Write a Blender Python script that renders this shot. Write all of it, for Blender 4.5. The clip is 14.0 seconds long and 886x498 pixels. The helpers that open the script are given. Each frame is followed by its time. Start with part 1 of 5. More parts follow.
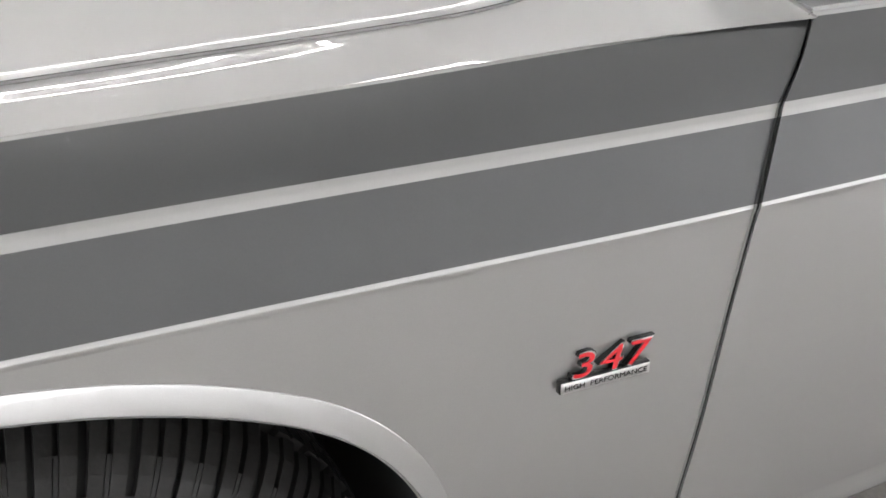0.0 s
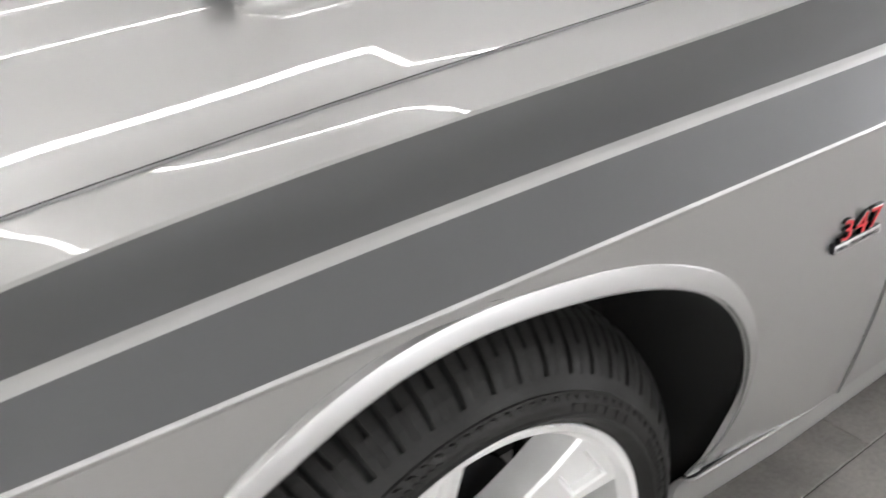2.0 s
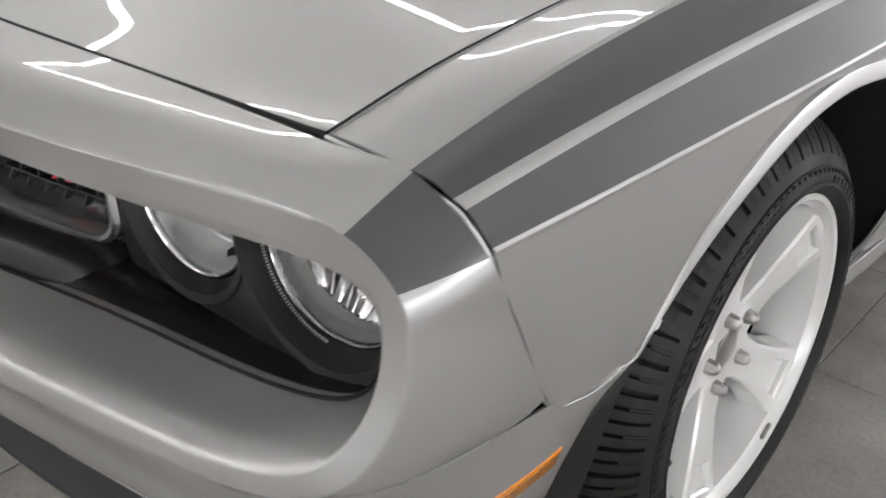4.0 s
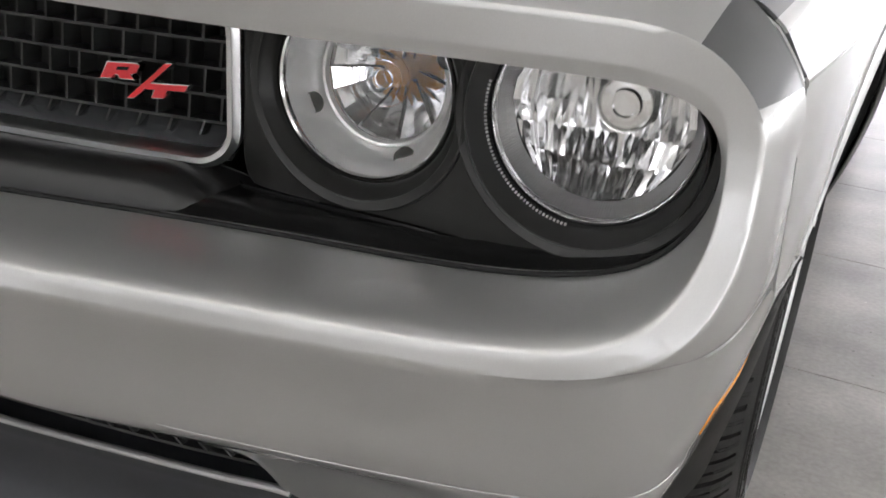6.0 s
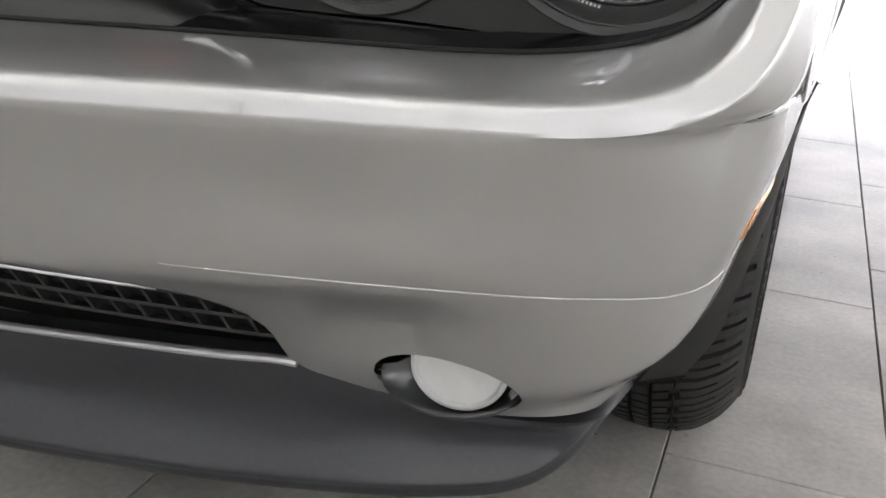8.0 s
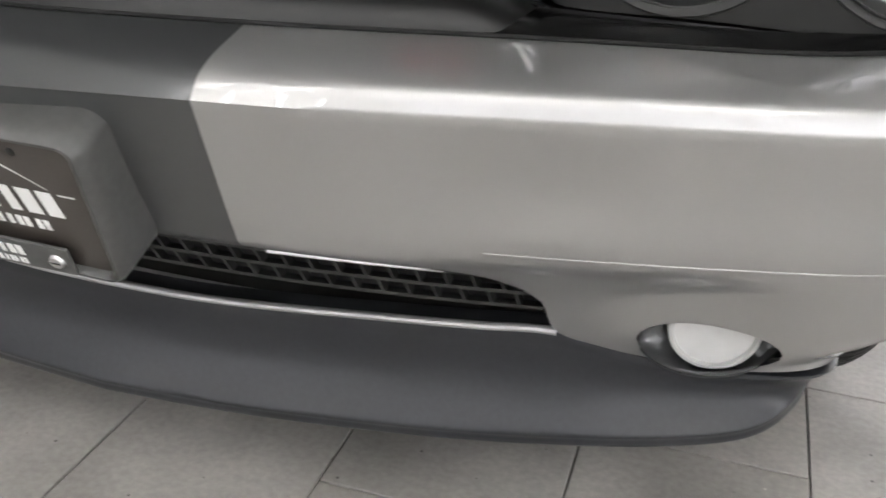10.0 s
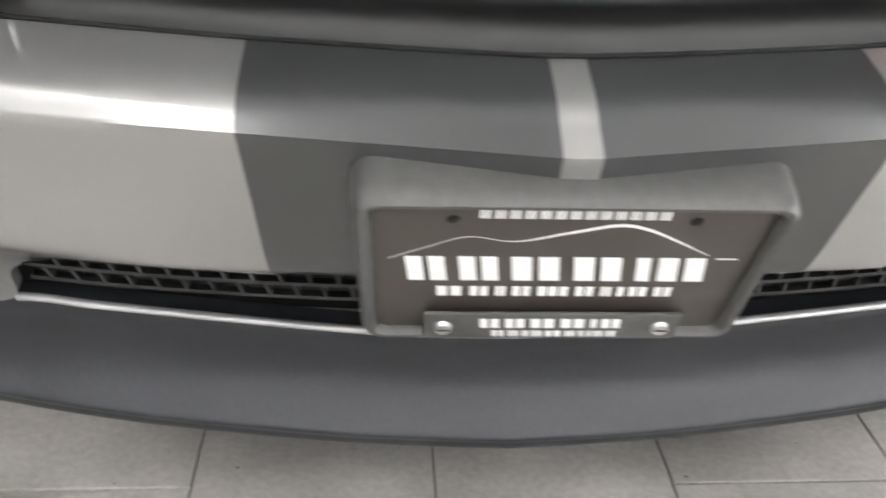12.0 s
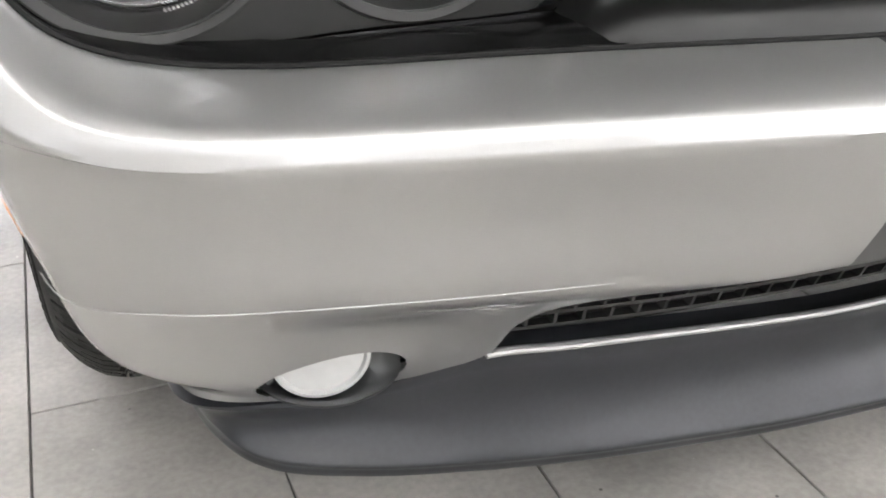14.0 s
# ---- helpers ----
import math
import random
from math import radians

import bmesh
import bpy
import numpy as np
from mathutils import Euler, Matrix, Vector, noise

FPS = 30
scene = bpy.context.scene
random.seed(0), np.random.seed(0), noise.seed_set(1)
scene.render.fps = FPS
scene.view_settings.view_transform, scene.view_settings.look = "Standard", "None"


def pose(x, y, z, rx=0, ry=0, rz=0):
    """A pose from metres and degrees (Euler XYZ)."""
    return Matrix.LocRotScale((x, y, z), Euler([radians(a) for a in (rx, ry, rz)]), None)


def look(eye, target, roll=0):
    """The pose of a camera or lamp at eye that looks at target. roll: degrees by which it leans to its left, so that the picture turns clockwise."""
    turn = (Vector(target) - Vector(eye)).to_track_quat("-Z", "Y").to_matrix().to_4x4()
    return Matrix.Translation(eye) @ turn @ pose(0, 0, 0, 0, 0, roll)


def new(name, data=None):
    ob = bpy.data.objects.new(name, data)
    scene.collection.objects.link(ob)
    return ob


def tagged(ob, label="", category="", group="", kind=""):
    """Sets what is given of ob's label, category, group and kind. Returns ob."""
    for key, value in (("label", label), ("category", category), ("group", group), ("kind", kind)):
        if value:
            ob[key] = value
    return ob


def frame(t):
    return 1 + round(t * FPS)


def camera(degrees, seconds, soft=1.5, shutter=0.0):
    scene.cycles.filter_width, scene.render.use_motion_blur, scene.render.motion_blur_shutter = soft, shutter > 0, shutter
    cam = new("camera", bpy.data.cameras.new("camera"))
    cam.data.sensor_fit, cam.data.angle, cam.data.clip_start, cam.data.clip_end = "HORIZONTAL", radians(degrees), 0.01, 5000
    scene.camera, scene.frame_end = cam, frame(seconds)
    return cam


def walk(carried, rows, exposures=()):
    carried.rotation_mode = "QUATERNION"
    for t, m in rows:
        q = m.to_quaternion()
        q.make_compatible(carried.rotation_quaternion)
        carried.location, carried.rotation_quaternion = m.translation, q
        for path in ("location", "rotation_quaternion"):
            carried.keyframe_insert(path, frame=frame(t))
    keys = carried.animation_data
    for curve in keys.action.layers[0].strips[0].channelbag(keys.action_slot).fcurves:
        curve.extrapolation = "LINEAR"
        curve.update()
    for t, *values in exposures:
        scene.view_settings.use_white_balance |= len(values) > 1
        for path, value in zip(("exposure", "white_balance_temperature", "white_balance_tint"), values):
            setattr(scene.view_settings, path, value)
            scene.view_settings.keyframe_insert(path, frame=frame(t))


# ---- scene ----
cam = camera(49.45, 14.0, soft=1.6, shutter=0.4)
PATH = [
    (0, (1.4716, 0.9527, 1.1396), (-0.0819, 1.7443, 0.1599), 1.82),
    (0.5, (1.4760, 0.8591, 1.1700), (-0.0057, 1.7795, 0.1915), 2.09),
    (0.8, (1.4811, 0.7843, 1.1856), (0.0185, 1.7344, 0.2068), 1.26),
    (1, (1.4822, 0.7338, 1.1912), (0.0399, 1.7074, 0.2052), 0.63),
    (1.5, (1.4508, 0.6187, 1.1859), (0.0493, 1.6396, 0.1891), -0.48),
    (2.2, (1.4022, 0.3519, 1.1786), (0.0242, 1.4441, 0.2258), -2.00),
    (2.5, (1.3865, 0.2235, 1.1838), (0.0539, 1.3743, 0.2352), -1.21),
    (3, (1.4145, 0.0131, 1.2208), (0.1328, 1.1921, 0.2373), -1.03),
    (3.5, (1.3625, -0.1073, 1.1750), (0.1425, 1.1296, 0.1842), -0.27),
    (3.6, (1.3465, -0.1246, 1.1617), (0.1345, 1.1218, 0.1730), -0.53),
    (4, (1.2753, -0.2008, 1.1314), (0.1259, 1.0958, 0.1324), 0.47),
    (4.2, (1.2490, -0.2329, 1.1266), (0.1247, 1.0808, 0.1216), 0.57),
    (6.3, (0.9239, -0.4322, 0.8689), (0.2457, 1.3106, 0.1601), 3.46),
    (6.5, (0.9177, -0.4344, 0.8398), (0.2611, 1.3324, 0.1710), 2.47),
    (7, (0.9023, -0.4525, 0.7358), (0.2653, 1.3208, 0.0653), 3.59),
    (7.2, (0.9006, -0.4532, 0.7104), (0.2766, 1.3256, 0.0421), 3.88),
    (9.3, (0.8101, -0.5525, 0.7987), (0.2050, 1.1419, -0.0747), 2.78),
    (9.5, (0.7671, -0.5748, 0.8010), (0.1927, 1.1312, -0.0707), 2.83),
    (10, (0.6309, -0.5980, 0.7949), (0.1233, 1.1269, -0.0808), 2.72),
    (10.5, (0.4811, -0.6060, 0.7957), (0.0810, 1.1354, -0.1028), 3.16),
    (11, (0.2972, -0.6149, 0.8017), (0.0656, 1.1495, -0.1110), 2.69),
    (11.5, (0.0764, -0.6442, 0.8345), (0.0324, 1.1218, -0.1032), 1.96),
    (11.7, (-0.0203, -0.6430, 0.8259), (0.0332, 1.1268, -0.1041), 2.21),
    (12, (-0.1411, -0.6133, 0.8242), (-0.0074, 1.1350, -0.1378), 2.11),
    (12.5, (-0.3509, -0.5533, 0.8088), (-0.0834, 1.1842, -0.1449), 1.05),
    (13, (-0.5374, -0.4981, 0.7887), (-0.1650, 1.2095, -0.1837), 0.46),
    (13.2, (-0.6019, -0.4797, 0.7940), (-0.1715, 1.2169, -0.1735), 0.82),
    (13.5, (-0.6885, -0.4666, 0.7995), (-0.1804, 1.2117, -0.1623), 0.52),
    (14, (-0.8176, -0.4390, 0.8187), (-0.1757, 1.1966, -0.1367), -0.48),
]
EXPOSURES = [(0.0, 1.55), (2.0, 1.5), (2.5, 1.35), (4.0, 1.15), (6.5, 1.35), (7.2, 1.4), (9.5, 1.65), (10.5, 1.95), (11.0, 2.05), (12.0, 2.3), (12.6, 2.35), (13.0, 2.35), (14.0, 2.35)]
walk(cam, [(t, look(eye, target, roll)) for t, eye, target, roll in PATH], EXPOSURES)

# ---- world and light ----
scene.view_settings.exposure = 0.0
world = bpy.data.worlds.new("world")
scene.world = world
world.use_nodes = True
world.node_tree.nodes["Background"].inputs[0].default_value = (0.8, 0.85, 0.9, 1)
world.node_tree.nodes["Background"].inputs[1].default_value = 0.05
CEILING = 3.0
LED_POWER = 6.5
# strengths of the backdrops added as light sources, tuned for each side
SOUTH_GLOW = 0.35
NORTH_GLOW = 0.85
EAST_GLOW = 1.7


# ---- materials ----
def material(name, colour, rough=0.5, metal=0.0, coat=0.0, coat_rough=0.03, coat_ior=1.5, grain=0.0, grain_scale=60.0, stain=0.0,
             stain_scale=4.0, bump=0.0, bump_scale=200.0, spec=0.5, rough_var=0.0, emit=0.0, clear=0.0, random_tint=0.0, specks=0.0, speck_scale=30.0, in_place=False):
    """A Principled material with two scales of colour variation, varied gloss and fine relief."""
    m = bpy.data.materials.new(name)
    m.use_nodes = True
    nt = m.node_tree
    p = nt.nodes["Principled BSDF"]
    link = nt.links.new
    p.inputs["Base Color"].default_value = (*colour, 1)
    p.inputs["Roughness"].default_value = rough
    p.inputs["Metallic"].default_value = metal
    p.inputs["Coat Weight"].default_value = coat
    p.inputs["Coat Roughness"].default_value = coat_rough
    p.inputs["Coat IOR"].default_value = coat_ior
    p.inputs["Specular IOR Level"].default_value = spec
    p.inputs["Transmission Weight"].default_value = clear
    if emit:
        p.inputs["Emission Color"].default_value = (*colour, 1)
        p.inputs["Emission Strength"].default_value = emit
    # in_place: the pattern runs on over the room instead of starting anew on every piece
    where = nt.nodes.new("ShaderNodeNewGeometry").outputs["Position"] if in_place else nt.nodes.new("ShaderNodeTexCoord").outputs["Object"]

    def noise_at(scale, detail):
        n = nt.nodes.new("ShaderNodeTexNoise")
        n.inputs["Scale"].default_value, n.inputs["Detail"].default_value = scale, detail
        link(where, n.inputs["Vector"])
        return n.outputs["Fac"]

    def mapped(value, a, b, c, d):
        n = nt.nodes.new("ShaderNodeMapRange")
        for k, v in zip((1, 2, 3, 4), (a, b, c, d)):
            n.inputs[k].default_value = v
        link(value, n.inputs[0])
        return n.outputs[0]

    factor = None
    for amount, scale, detail in ((grain, grain_scale, 3.0), (stain, stain_scale, 6.0)):
        if amount:
            f = mapped(noise_at(scale, detail), 0.3, 0.7, 1 - amount, 1 + amount)
            if factor is None:
                factor = f
            else:
                n = nt.nodes.new("ShaderNodeMath")
                n.operation = "MULTIPLY"
                link(factor, n.inputs[0]), link(f, n.inputs[1])
                factor = n.outputs[0]
    if random_tint:
        r = nt.nodes.new("ShaderNodeObjectInfo").outputs["Random"]
        f = mapped(r, 0, 1, 1 - random_tint, 1 + random_tint)
        if factor is None:
            factor = f
        else:
            n = nt.nodes.new("ShaderNodeMath")
            n.operation = "MULTIPLY"
            link(factor, n.inputs[0]), link(f, n.inputs[1])
            factor = n.outputs[0]
    if specks:
        # sparse pale chips and dark spots, kept to few cells by the cell's own random colour
        v = nt.nodes.new("ShaderNodeTexVoronoi")
        v.inputs["Scale"].default_value = speck_scale
        link(where, v.inputs["Vector"])
        split = nt.nodes.new("ShaderNodeSeparateColor")
        link(v.outputs["Color"], split.inputs[0])
        spot = mapped(v.outputs["Distance"], 0.05, 0.10, 1.0, 0.0)
        for k, (lo, amount) in enumerate(((0.80, 1.0), (0.72, -0.75))):
            few = mapped(split.outputs[k], lo, lo + 0.01, 0.0, amount * specks)
            n = nt.nodes.new("ShaderNodeMath")
            n.operation = "MULTIPLY_ADD"
            link(spot, n.inputs[0]), link(few, n.inputs[1])
            n.inputs[2].default_value = 1.0
            f = n.outputs[0]
            if factor is None:
                factor = f
            else:
                n = nt.nodes.new("ShaderNodeMath")
                n.operation = "MULTIPLY"
                link(factor, n.inputs[0]), link(f, n.inputs[1])
                factor = n.outputs[0]
    if factor is not None:
        mix = nt.nodes.new("ShaderNodeVectorMath")
        mix.operation = "SCALE"
        mix.inputs[0].default_value = colour
        link(factor, mix.inputs["Scale"])
        link(mix.outputs[0], p.inputs["Base Color"])
    if rough_var:
        link(mapped(noise_at(stain_scale * 2, 4.0), 0.3, 0.7, rough - rough_var, rough + rough_var), p.inputs["Roughness"])
    if bump:
        b = nt.nodes.new("ShaderNodeBump")
        b.inputs["Strength"].default_value, b.inputs["Distance"].default_value = bump, 0.001
        link(noise_at(bump_scale, 4.0), b.inputs["Height"])
        link(b.outputs[0], p.inputs["Normal"])
    return m


silver = material("silver_paint", (0.43, 0.43, 0.422), 0.40, 0.72, 1.0, 0.012, 1.6, grain=0.04, grain_scale=1500, stain=0.02, stain_scale=3)
charcoal = material("charcoal_stripe", (0.088, 0.091, 0.093), 0.42, 0.62, 0.8, 0.16, grain=0.06, grain_scale=1500, stain=0.03)
recess_black = material("black_recess_plastic", (0.007, 0.007, 0.007), 0.22, 0, spec=0.25, stain=0.15, bump=0.05, bump_scale=900)
beam_black = material("black_beam_plastic", (0.009, 0.009, 0.009), 0.36, 0, spec=0.42, stain=0.15, bump=0.05, bump_scale=900)
satin_black = material("satin_black_plastic", (0.011, 0.011, 0.0104), 0.40, 0, spec=0.4, grain=0.1, grain_scale=90, stain=0.15, bump=0.15, bump_scale=900, rough_var=0.06)
gloss_black = material("gloss_black", (0.008, 0.008, 0.009), 0.25, 0, stain=0.2)
spoiler_grey = material("matt_spoiler_plastic", (0.021, 0.0225, 0.0265), 0.33, 0, grain=0.1, grain_scale=160, stain=0.12, bump=0.12, bump_scale=700, rough_var=0.05)
# near-black painting the shade of gaps, meshes and grooves; also wheel house liners
void_black = material("shade_and_liner_black", (0.006, 0.006, 0.006), 0.9, 0, stain=0.2)
rubber = material("tyre_rubber", (0.014, 0.0137, 0.0130), 0.56, 0, spec=0.32, grain=0.2, grain_scale=240, stain=0.25, stain_scale=9, bump=0.25, bump_scale=400, rough_var=0.1)
alloy = material("silver_alloy", (0.80, 0.80, 0.79), 0.34, 0.25, 1.0, 0.05, grain=0.03, grain_scale=500, stain=0.04)
nut_metal = material("nut_metal", (0.42, 0.41, 0.40), 0.28, 1.0, stain=0.2, stain_scale=60)
chrome = material("chrome", (0.78, 0.78, 0.78), 0.10, 1.0, stain=0.04)
trim_silver = material("satin_trim", (0.50, 0.50, 0.50), 0.40, 0.8, stain=0.1, stain_scale=8)
shelf_grey = material("polished_grey", (0.13, 0.135, 0.142), 0.16, 0.7, 0.5, stain=0.15, stain_scale=12)
mesh_black = material("mesh_plastic", (0.022, 0.023, 0.022), 0.35, 0, grain=0.15, grain_scale=150, stain=0.2)
satin_chrome = material("satin_chrome", (0.60, 0.60, 0.60), 0.30, 1.0, stain=0.05)
reflector = material("reflector", (0.85, 0.85, 0.86), 0.08, 1.0, stain=0.05, stain_scale=30)
amber = material("amber_plastic", (0.75, 0.27, 0.02), 0.25, 0, 0.6, grain=0.12, grain_scale=400)
red_enamel = material("red_enamel", (0.60, 0.015, 0.025), 0.3, 0, 0.6, grain=0.08, grain_scale=300)
white_print = material("white_print", (0.80, 0.80, 0.79), 0.5, 0, stain=0.05)
plate_brown = material("plate_face", (0.052, 0.044, 0.038), 0.38, 0, 0.4, 0.1, grain=0.06, grain_scale=300, stain=0.12)
holder_grey = material("grey_black_plastic", (0.070, 0.070, 0.068), 0.36, 0, grain=0.1, grain_scale=120, stain=0.12, bump=0.15, bump_scale=800)
frosted = material("frosted_lens", (0.62, 0.62, 0.61), 0.30, 0, 0.5, grain=0.03)
lamp_silver = material("silvered_plastic", (0.84, 0.84, 0.835), 0.30, 0.5, 0.6, grain=0.05, grain_scale=90)
glass = material("clear_glass", (1, 1, 1), 0.02, 0, clear=1.0)
tile_mat = material("stone_tile", (0.36, 0.344, 0.320), 0.44, 0, spec=0.45, grain=0.10, grain_scale=95, stain=0.30, stain_scale=4.2, specks=0.9, speck_scale=34, bump=0.15, bump_scale=150, rough_var=0.04, random_tint=0.05, in_place=True)
grout = material("grout", (0.135, 0.128, 0.118), 0.85, 0, grain=0.2, grain_scale=80)
grey_paint = material("grey_wall_paint", (0.26, 0.26, 0.255), 0.6, 0, grain=0.03, stain=0.06, stain_scale=0.6)
wall_paint = material("white_wall_paint", (0.72, 0.72, 0.70), 0.7, 0, grain=0.02, stain=0.04, stain_scale=0.6)
ceiling_paint = material("ceiling_paint", (0.86, 0.86, 0.85), 0.8, 0, stain=0.05, stain_scale=0.7)
north_light = material("north_backdrop_glow", (0.985, 0.98, 1.0), 0.9, emit=NORTH_GLOW)
east_light = material("east_backdrop_glow", (0.985, 0.98, 1.0), 0.9, emit=EAST_GLOW)
south_light = material("south_backdrop_glow", (0.985, 0.98, 1.0), 0.9, emit=SOUTH_GLOW)
led = material("led_tube", (1.0, 0.985, 0.975), 0.5, emit=LED_POWER)


# ---- geometry helpers ----
def spline(points, n, ends=None):
    """n points at even arc length along a smooth curve through the given points (centripetal Catmull-Rom)."""
    p = np.array(points, float)
    if len(p) == 2:
        return p[0] + np.linspace(0, 1, n)[:, None] * (p[1] - p[0])
    q = np.vstack([2 * p[0] - p[1], p, 2 * p[-1] - p[-2]])
    out = []
    for i in range(1, len(q) - 2):
        a, b, c, d = q[i - 1:i + 3]
        t0 = 0.0
        t1 = t0 + max(np.linalg.norm(b - a), 1e-6) ** 0.5
        t2 = t1 + max(np.linalg.norm(c - b), 1e-6) ** 0.5
        t3 = t2 + max(np.linalg.norm(d - c), 1e-6) ** 0.5
        for t in np.linspace(t1, t2, 24, endpoint=False):
            a1 = (t1 - t) / (t1 - t0) * a + (t - t0) / (t1 - t0) * b
            a2 = (t2 - t) / (t2 - t1) * b + (t - t1) / (t2 - t1) * c
            a3 = (t3 - t) / (t3 - t2) * c + (t - t2) / (t3 - t2) * d
            b1 = (t2 - t) / (t2 - t0) * a1 + (t - t0) / (t2 - t0) * a2
            b2 = (t3 - t) / (t3 - t1) * a2 + (t - t1) / (t3 - t1) * a3
            out.append((t2 - t) / (t2 - t1) * b1 + (t - t1) / (t2 - t1) * b2)
    out.append(p[-1])
    out = np.array(out)
    s = np.r_[0, np.cumsum(np.linalg.norm(np.diff(out, axis=0), axis=1))]
    return np.c_[tuple(np.interp(np.linspace(0, s[-1], n), s, out[:, k]) for k in range(out.shape[1]))]


def resample(points, n):
    p = np.array(points, float)
    s = np.r_[0, np.cumsum(np.linalg.norm(np.diff(p, axis=0), axis=1))]
    return np.c_[tuple(np.interp(np.linspace(0, s[-1], n), s, p[:, k]) for k in range(p.shape[1]))]


def loft(rows, between):
    """Rows of equal length joined across by smooth curves, with so many steps between two rows."""
    rows = np.array(rows)
    n = between * (len(rows) - 1) + 1
    cols = []
    for j in range(rows.shape[1]):
        p = rows[:, j]
        q = np.vstack([2 * p[0] - p[1], p, 2 * p[-1] - p[-2]])
        col = []
        for i in range(len(p) - 1):
            a, b, c, d = q[i:i + 4]
            for t in np.linspace(0, 1, between, endpoint=False):
                col.append(0.5 * ((2 * b) + (c - a) * t + (2 * a - 5 * b + 4 * c - d) * t * t + (3 * b - a - 3 * c + d) * t ** 3))
        col.append(p[-1])
        cols.append(col)
    return np.array(cols).transpose(1, 0, 2)


def mesh_object(name, verts, faces, mats, slots=None, smooth=True, parent=None, label="", sharp=35):
    me = bpy.data.meshes.new(name)
    me.from_pydata([tuple(v) for v in verts], [], [tuple(f) for f in faces])
    for m in mats:
        me.materials.append(m)
    if slots is not None:
        me.polygons.foreach_set("material_index", np.array(slots, dtype=np.int32))
    me.polygons.foreach_set("use_smooth", np.full(len(me.polygons), smooth))
    me.validate()
    if smooth and sharp:
        bm = bmesh.new()
        bm.from_mesh(me)
        for e in bm.edges:
            if len(e.link_faces) == 2 and e.calc_face_angle(0) > radians(sharp):
                e.smooth = False
        bm.to_mesh(me)
        bm.free()
    ob = new(name, me)
    if parent:
        ob.parent = parent
    if label:
        tagged(ob, label)
    return ob


def part(name, bm, mat, parent=None, label="", smooth=True, sharp=35):
    """A bmesh as one mesh object under a thing or a part."""
    me = bpy.data.meshes.new(name)
    if smooth and sharp:
        bm.normal_update()
        for e in bm.edges:
            if len(e.link_faces) == 2 and e.calc_face_angle(0) > radians(sharp):
                e.smooth = False
    bm.to_mesh(me)
    bm.free()
    for m in (mat if isinstance(mat, (list, tuple)) else [mat]):
        me.materials.append(m)
    me.polygons.foreach_set("use_smooth", np.full(len(me.polygons), smooth))
    ob = new(name, me)
    if parent:
        ob.parent = parent
    if label:
        tagged(ob, label)
    return ob


def grid_faces(nr, nc, base=0, flip=False):
    f = []
    for i in range(nr - 1):
        for j in range(nc - 1):
            a = base + i * nc + j
            q = (a, a + 1, a + nc + 1, a + nc)
            f.append(q[::-1] if flip else q)
    return f


def sheet(name, grids, mats, parent, label="", thick=0.003, slot=None, sharp=35, inward=1.0):
    """One panel from several grids of points; slot(grid, row, column) names the material; given thickness inward."""
    verts, faces, slots = [], [], []
    for g, (grid, flip) in enumerate(grids):
        nr, nc = grid.shape[:2]
        faces += grid_faces(nr, nc, len(verts), flip)
        verts += list(grid.reshape(-1, 3))
        slots += [slot(g, i, j) if slot else 0 for i in range(nr - 1) for j in range(nc - 1)]
    me = bpy.data.meshes.new(name)
    me.from_pydata([tuple(v) for v in verts], [], [tuple(f) for f in faces])
    for m in mats:
        me.materials.append(m)
    me.polygons.foreach_set("material_index", np.array(slots, dtype=np.int32))
    bm = bmesh.new()
    bm.from_mesh(me)
    bmesh.ops.remove_doubles(bm, verts=bm.verts, dist=0.0004)
    bm.normal_update()
    for e in bm.edges:
        if len(e.link_faces) == 2 and e.calc_face_angle(0) > radians(sharp):
            e.smooth = False
    if thick:
        # the rim is turned inward, so that the panel shows its depth in gaps
        rim = [e for e in bm.edges if e.is_boundary]
        way = {v: v.normal.copy() for e in rim for v in e.verts}
        fresh = [v for v in bmesh.ops.extrude_edge_only(bm, edges=rim)["geom"] if isinstance(v, bmesh.types.BMVert)]
        for v in fresh:
            root = next((e.other_vert(v) for e in v.link_edges if e.other_vert(v) in way), None)
            if root is not None:
                v.co -= way[root] * thick * inward
        for e in rim:
            e.smooth = False
    bm.to_mesh(me)
    bm.free()
    me.polygons.foreach_set("use_smooth", np.full(len(me.polygons), True))
    ob = new(name, me)
    ob.parent = parent
    if label:
        tagged(ob, label)
    return ob


def tube(points, radius, sides=8, closed=False):
    """A bmesh tube along points."""
    p = [Vector(q) for q in points]
    bm = bmesh.new()
    rings = []
    n = len(p)
    up = Vector((0, 0, 1))
    for i in range(n):
        a, b = (p[i - 1], p[(i + 1) % n]) if closed else (p[max(i - 1, 0)], p[min(i + 1, n - 1)])
        d = (b - a).normalized()
        u = d.cross(up)
        u = u.normalized() if u.length > 1e-4 else Vector((1, 0, 0))
        v = d.cross(u).normalized()
        rings.append([bm.verts.new(p[i] + radius * (math.cos(2 * math.pi * k / sides) * u + math.sin(2 * math.pi * k / sides) * v)) for k in range(sides)])
    for i in range(n if closed else n - 1):
        a, b = rings[i], rings[(i + 1) % n]
        for k in range(sides):
            bm.faces.new((a[k], a[(k + 1) % sides], b[(k + 1) % sides], b[k]))
    if not closed:
        bm.faces.new(rings[0][::-1]), bm.faces.new(rings[-1])
    bmesh.ops.recalc_face_normals(bm, faces=bm.faces)
    return bm


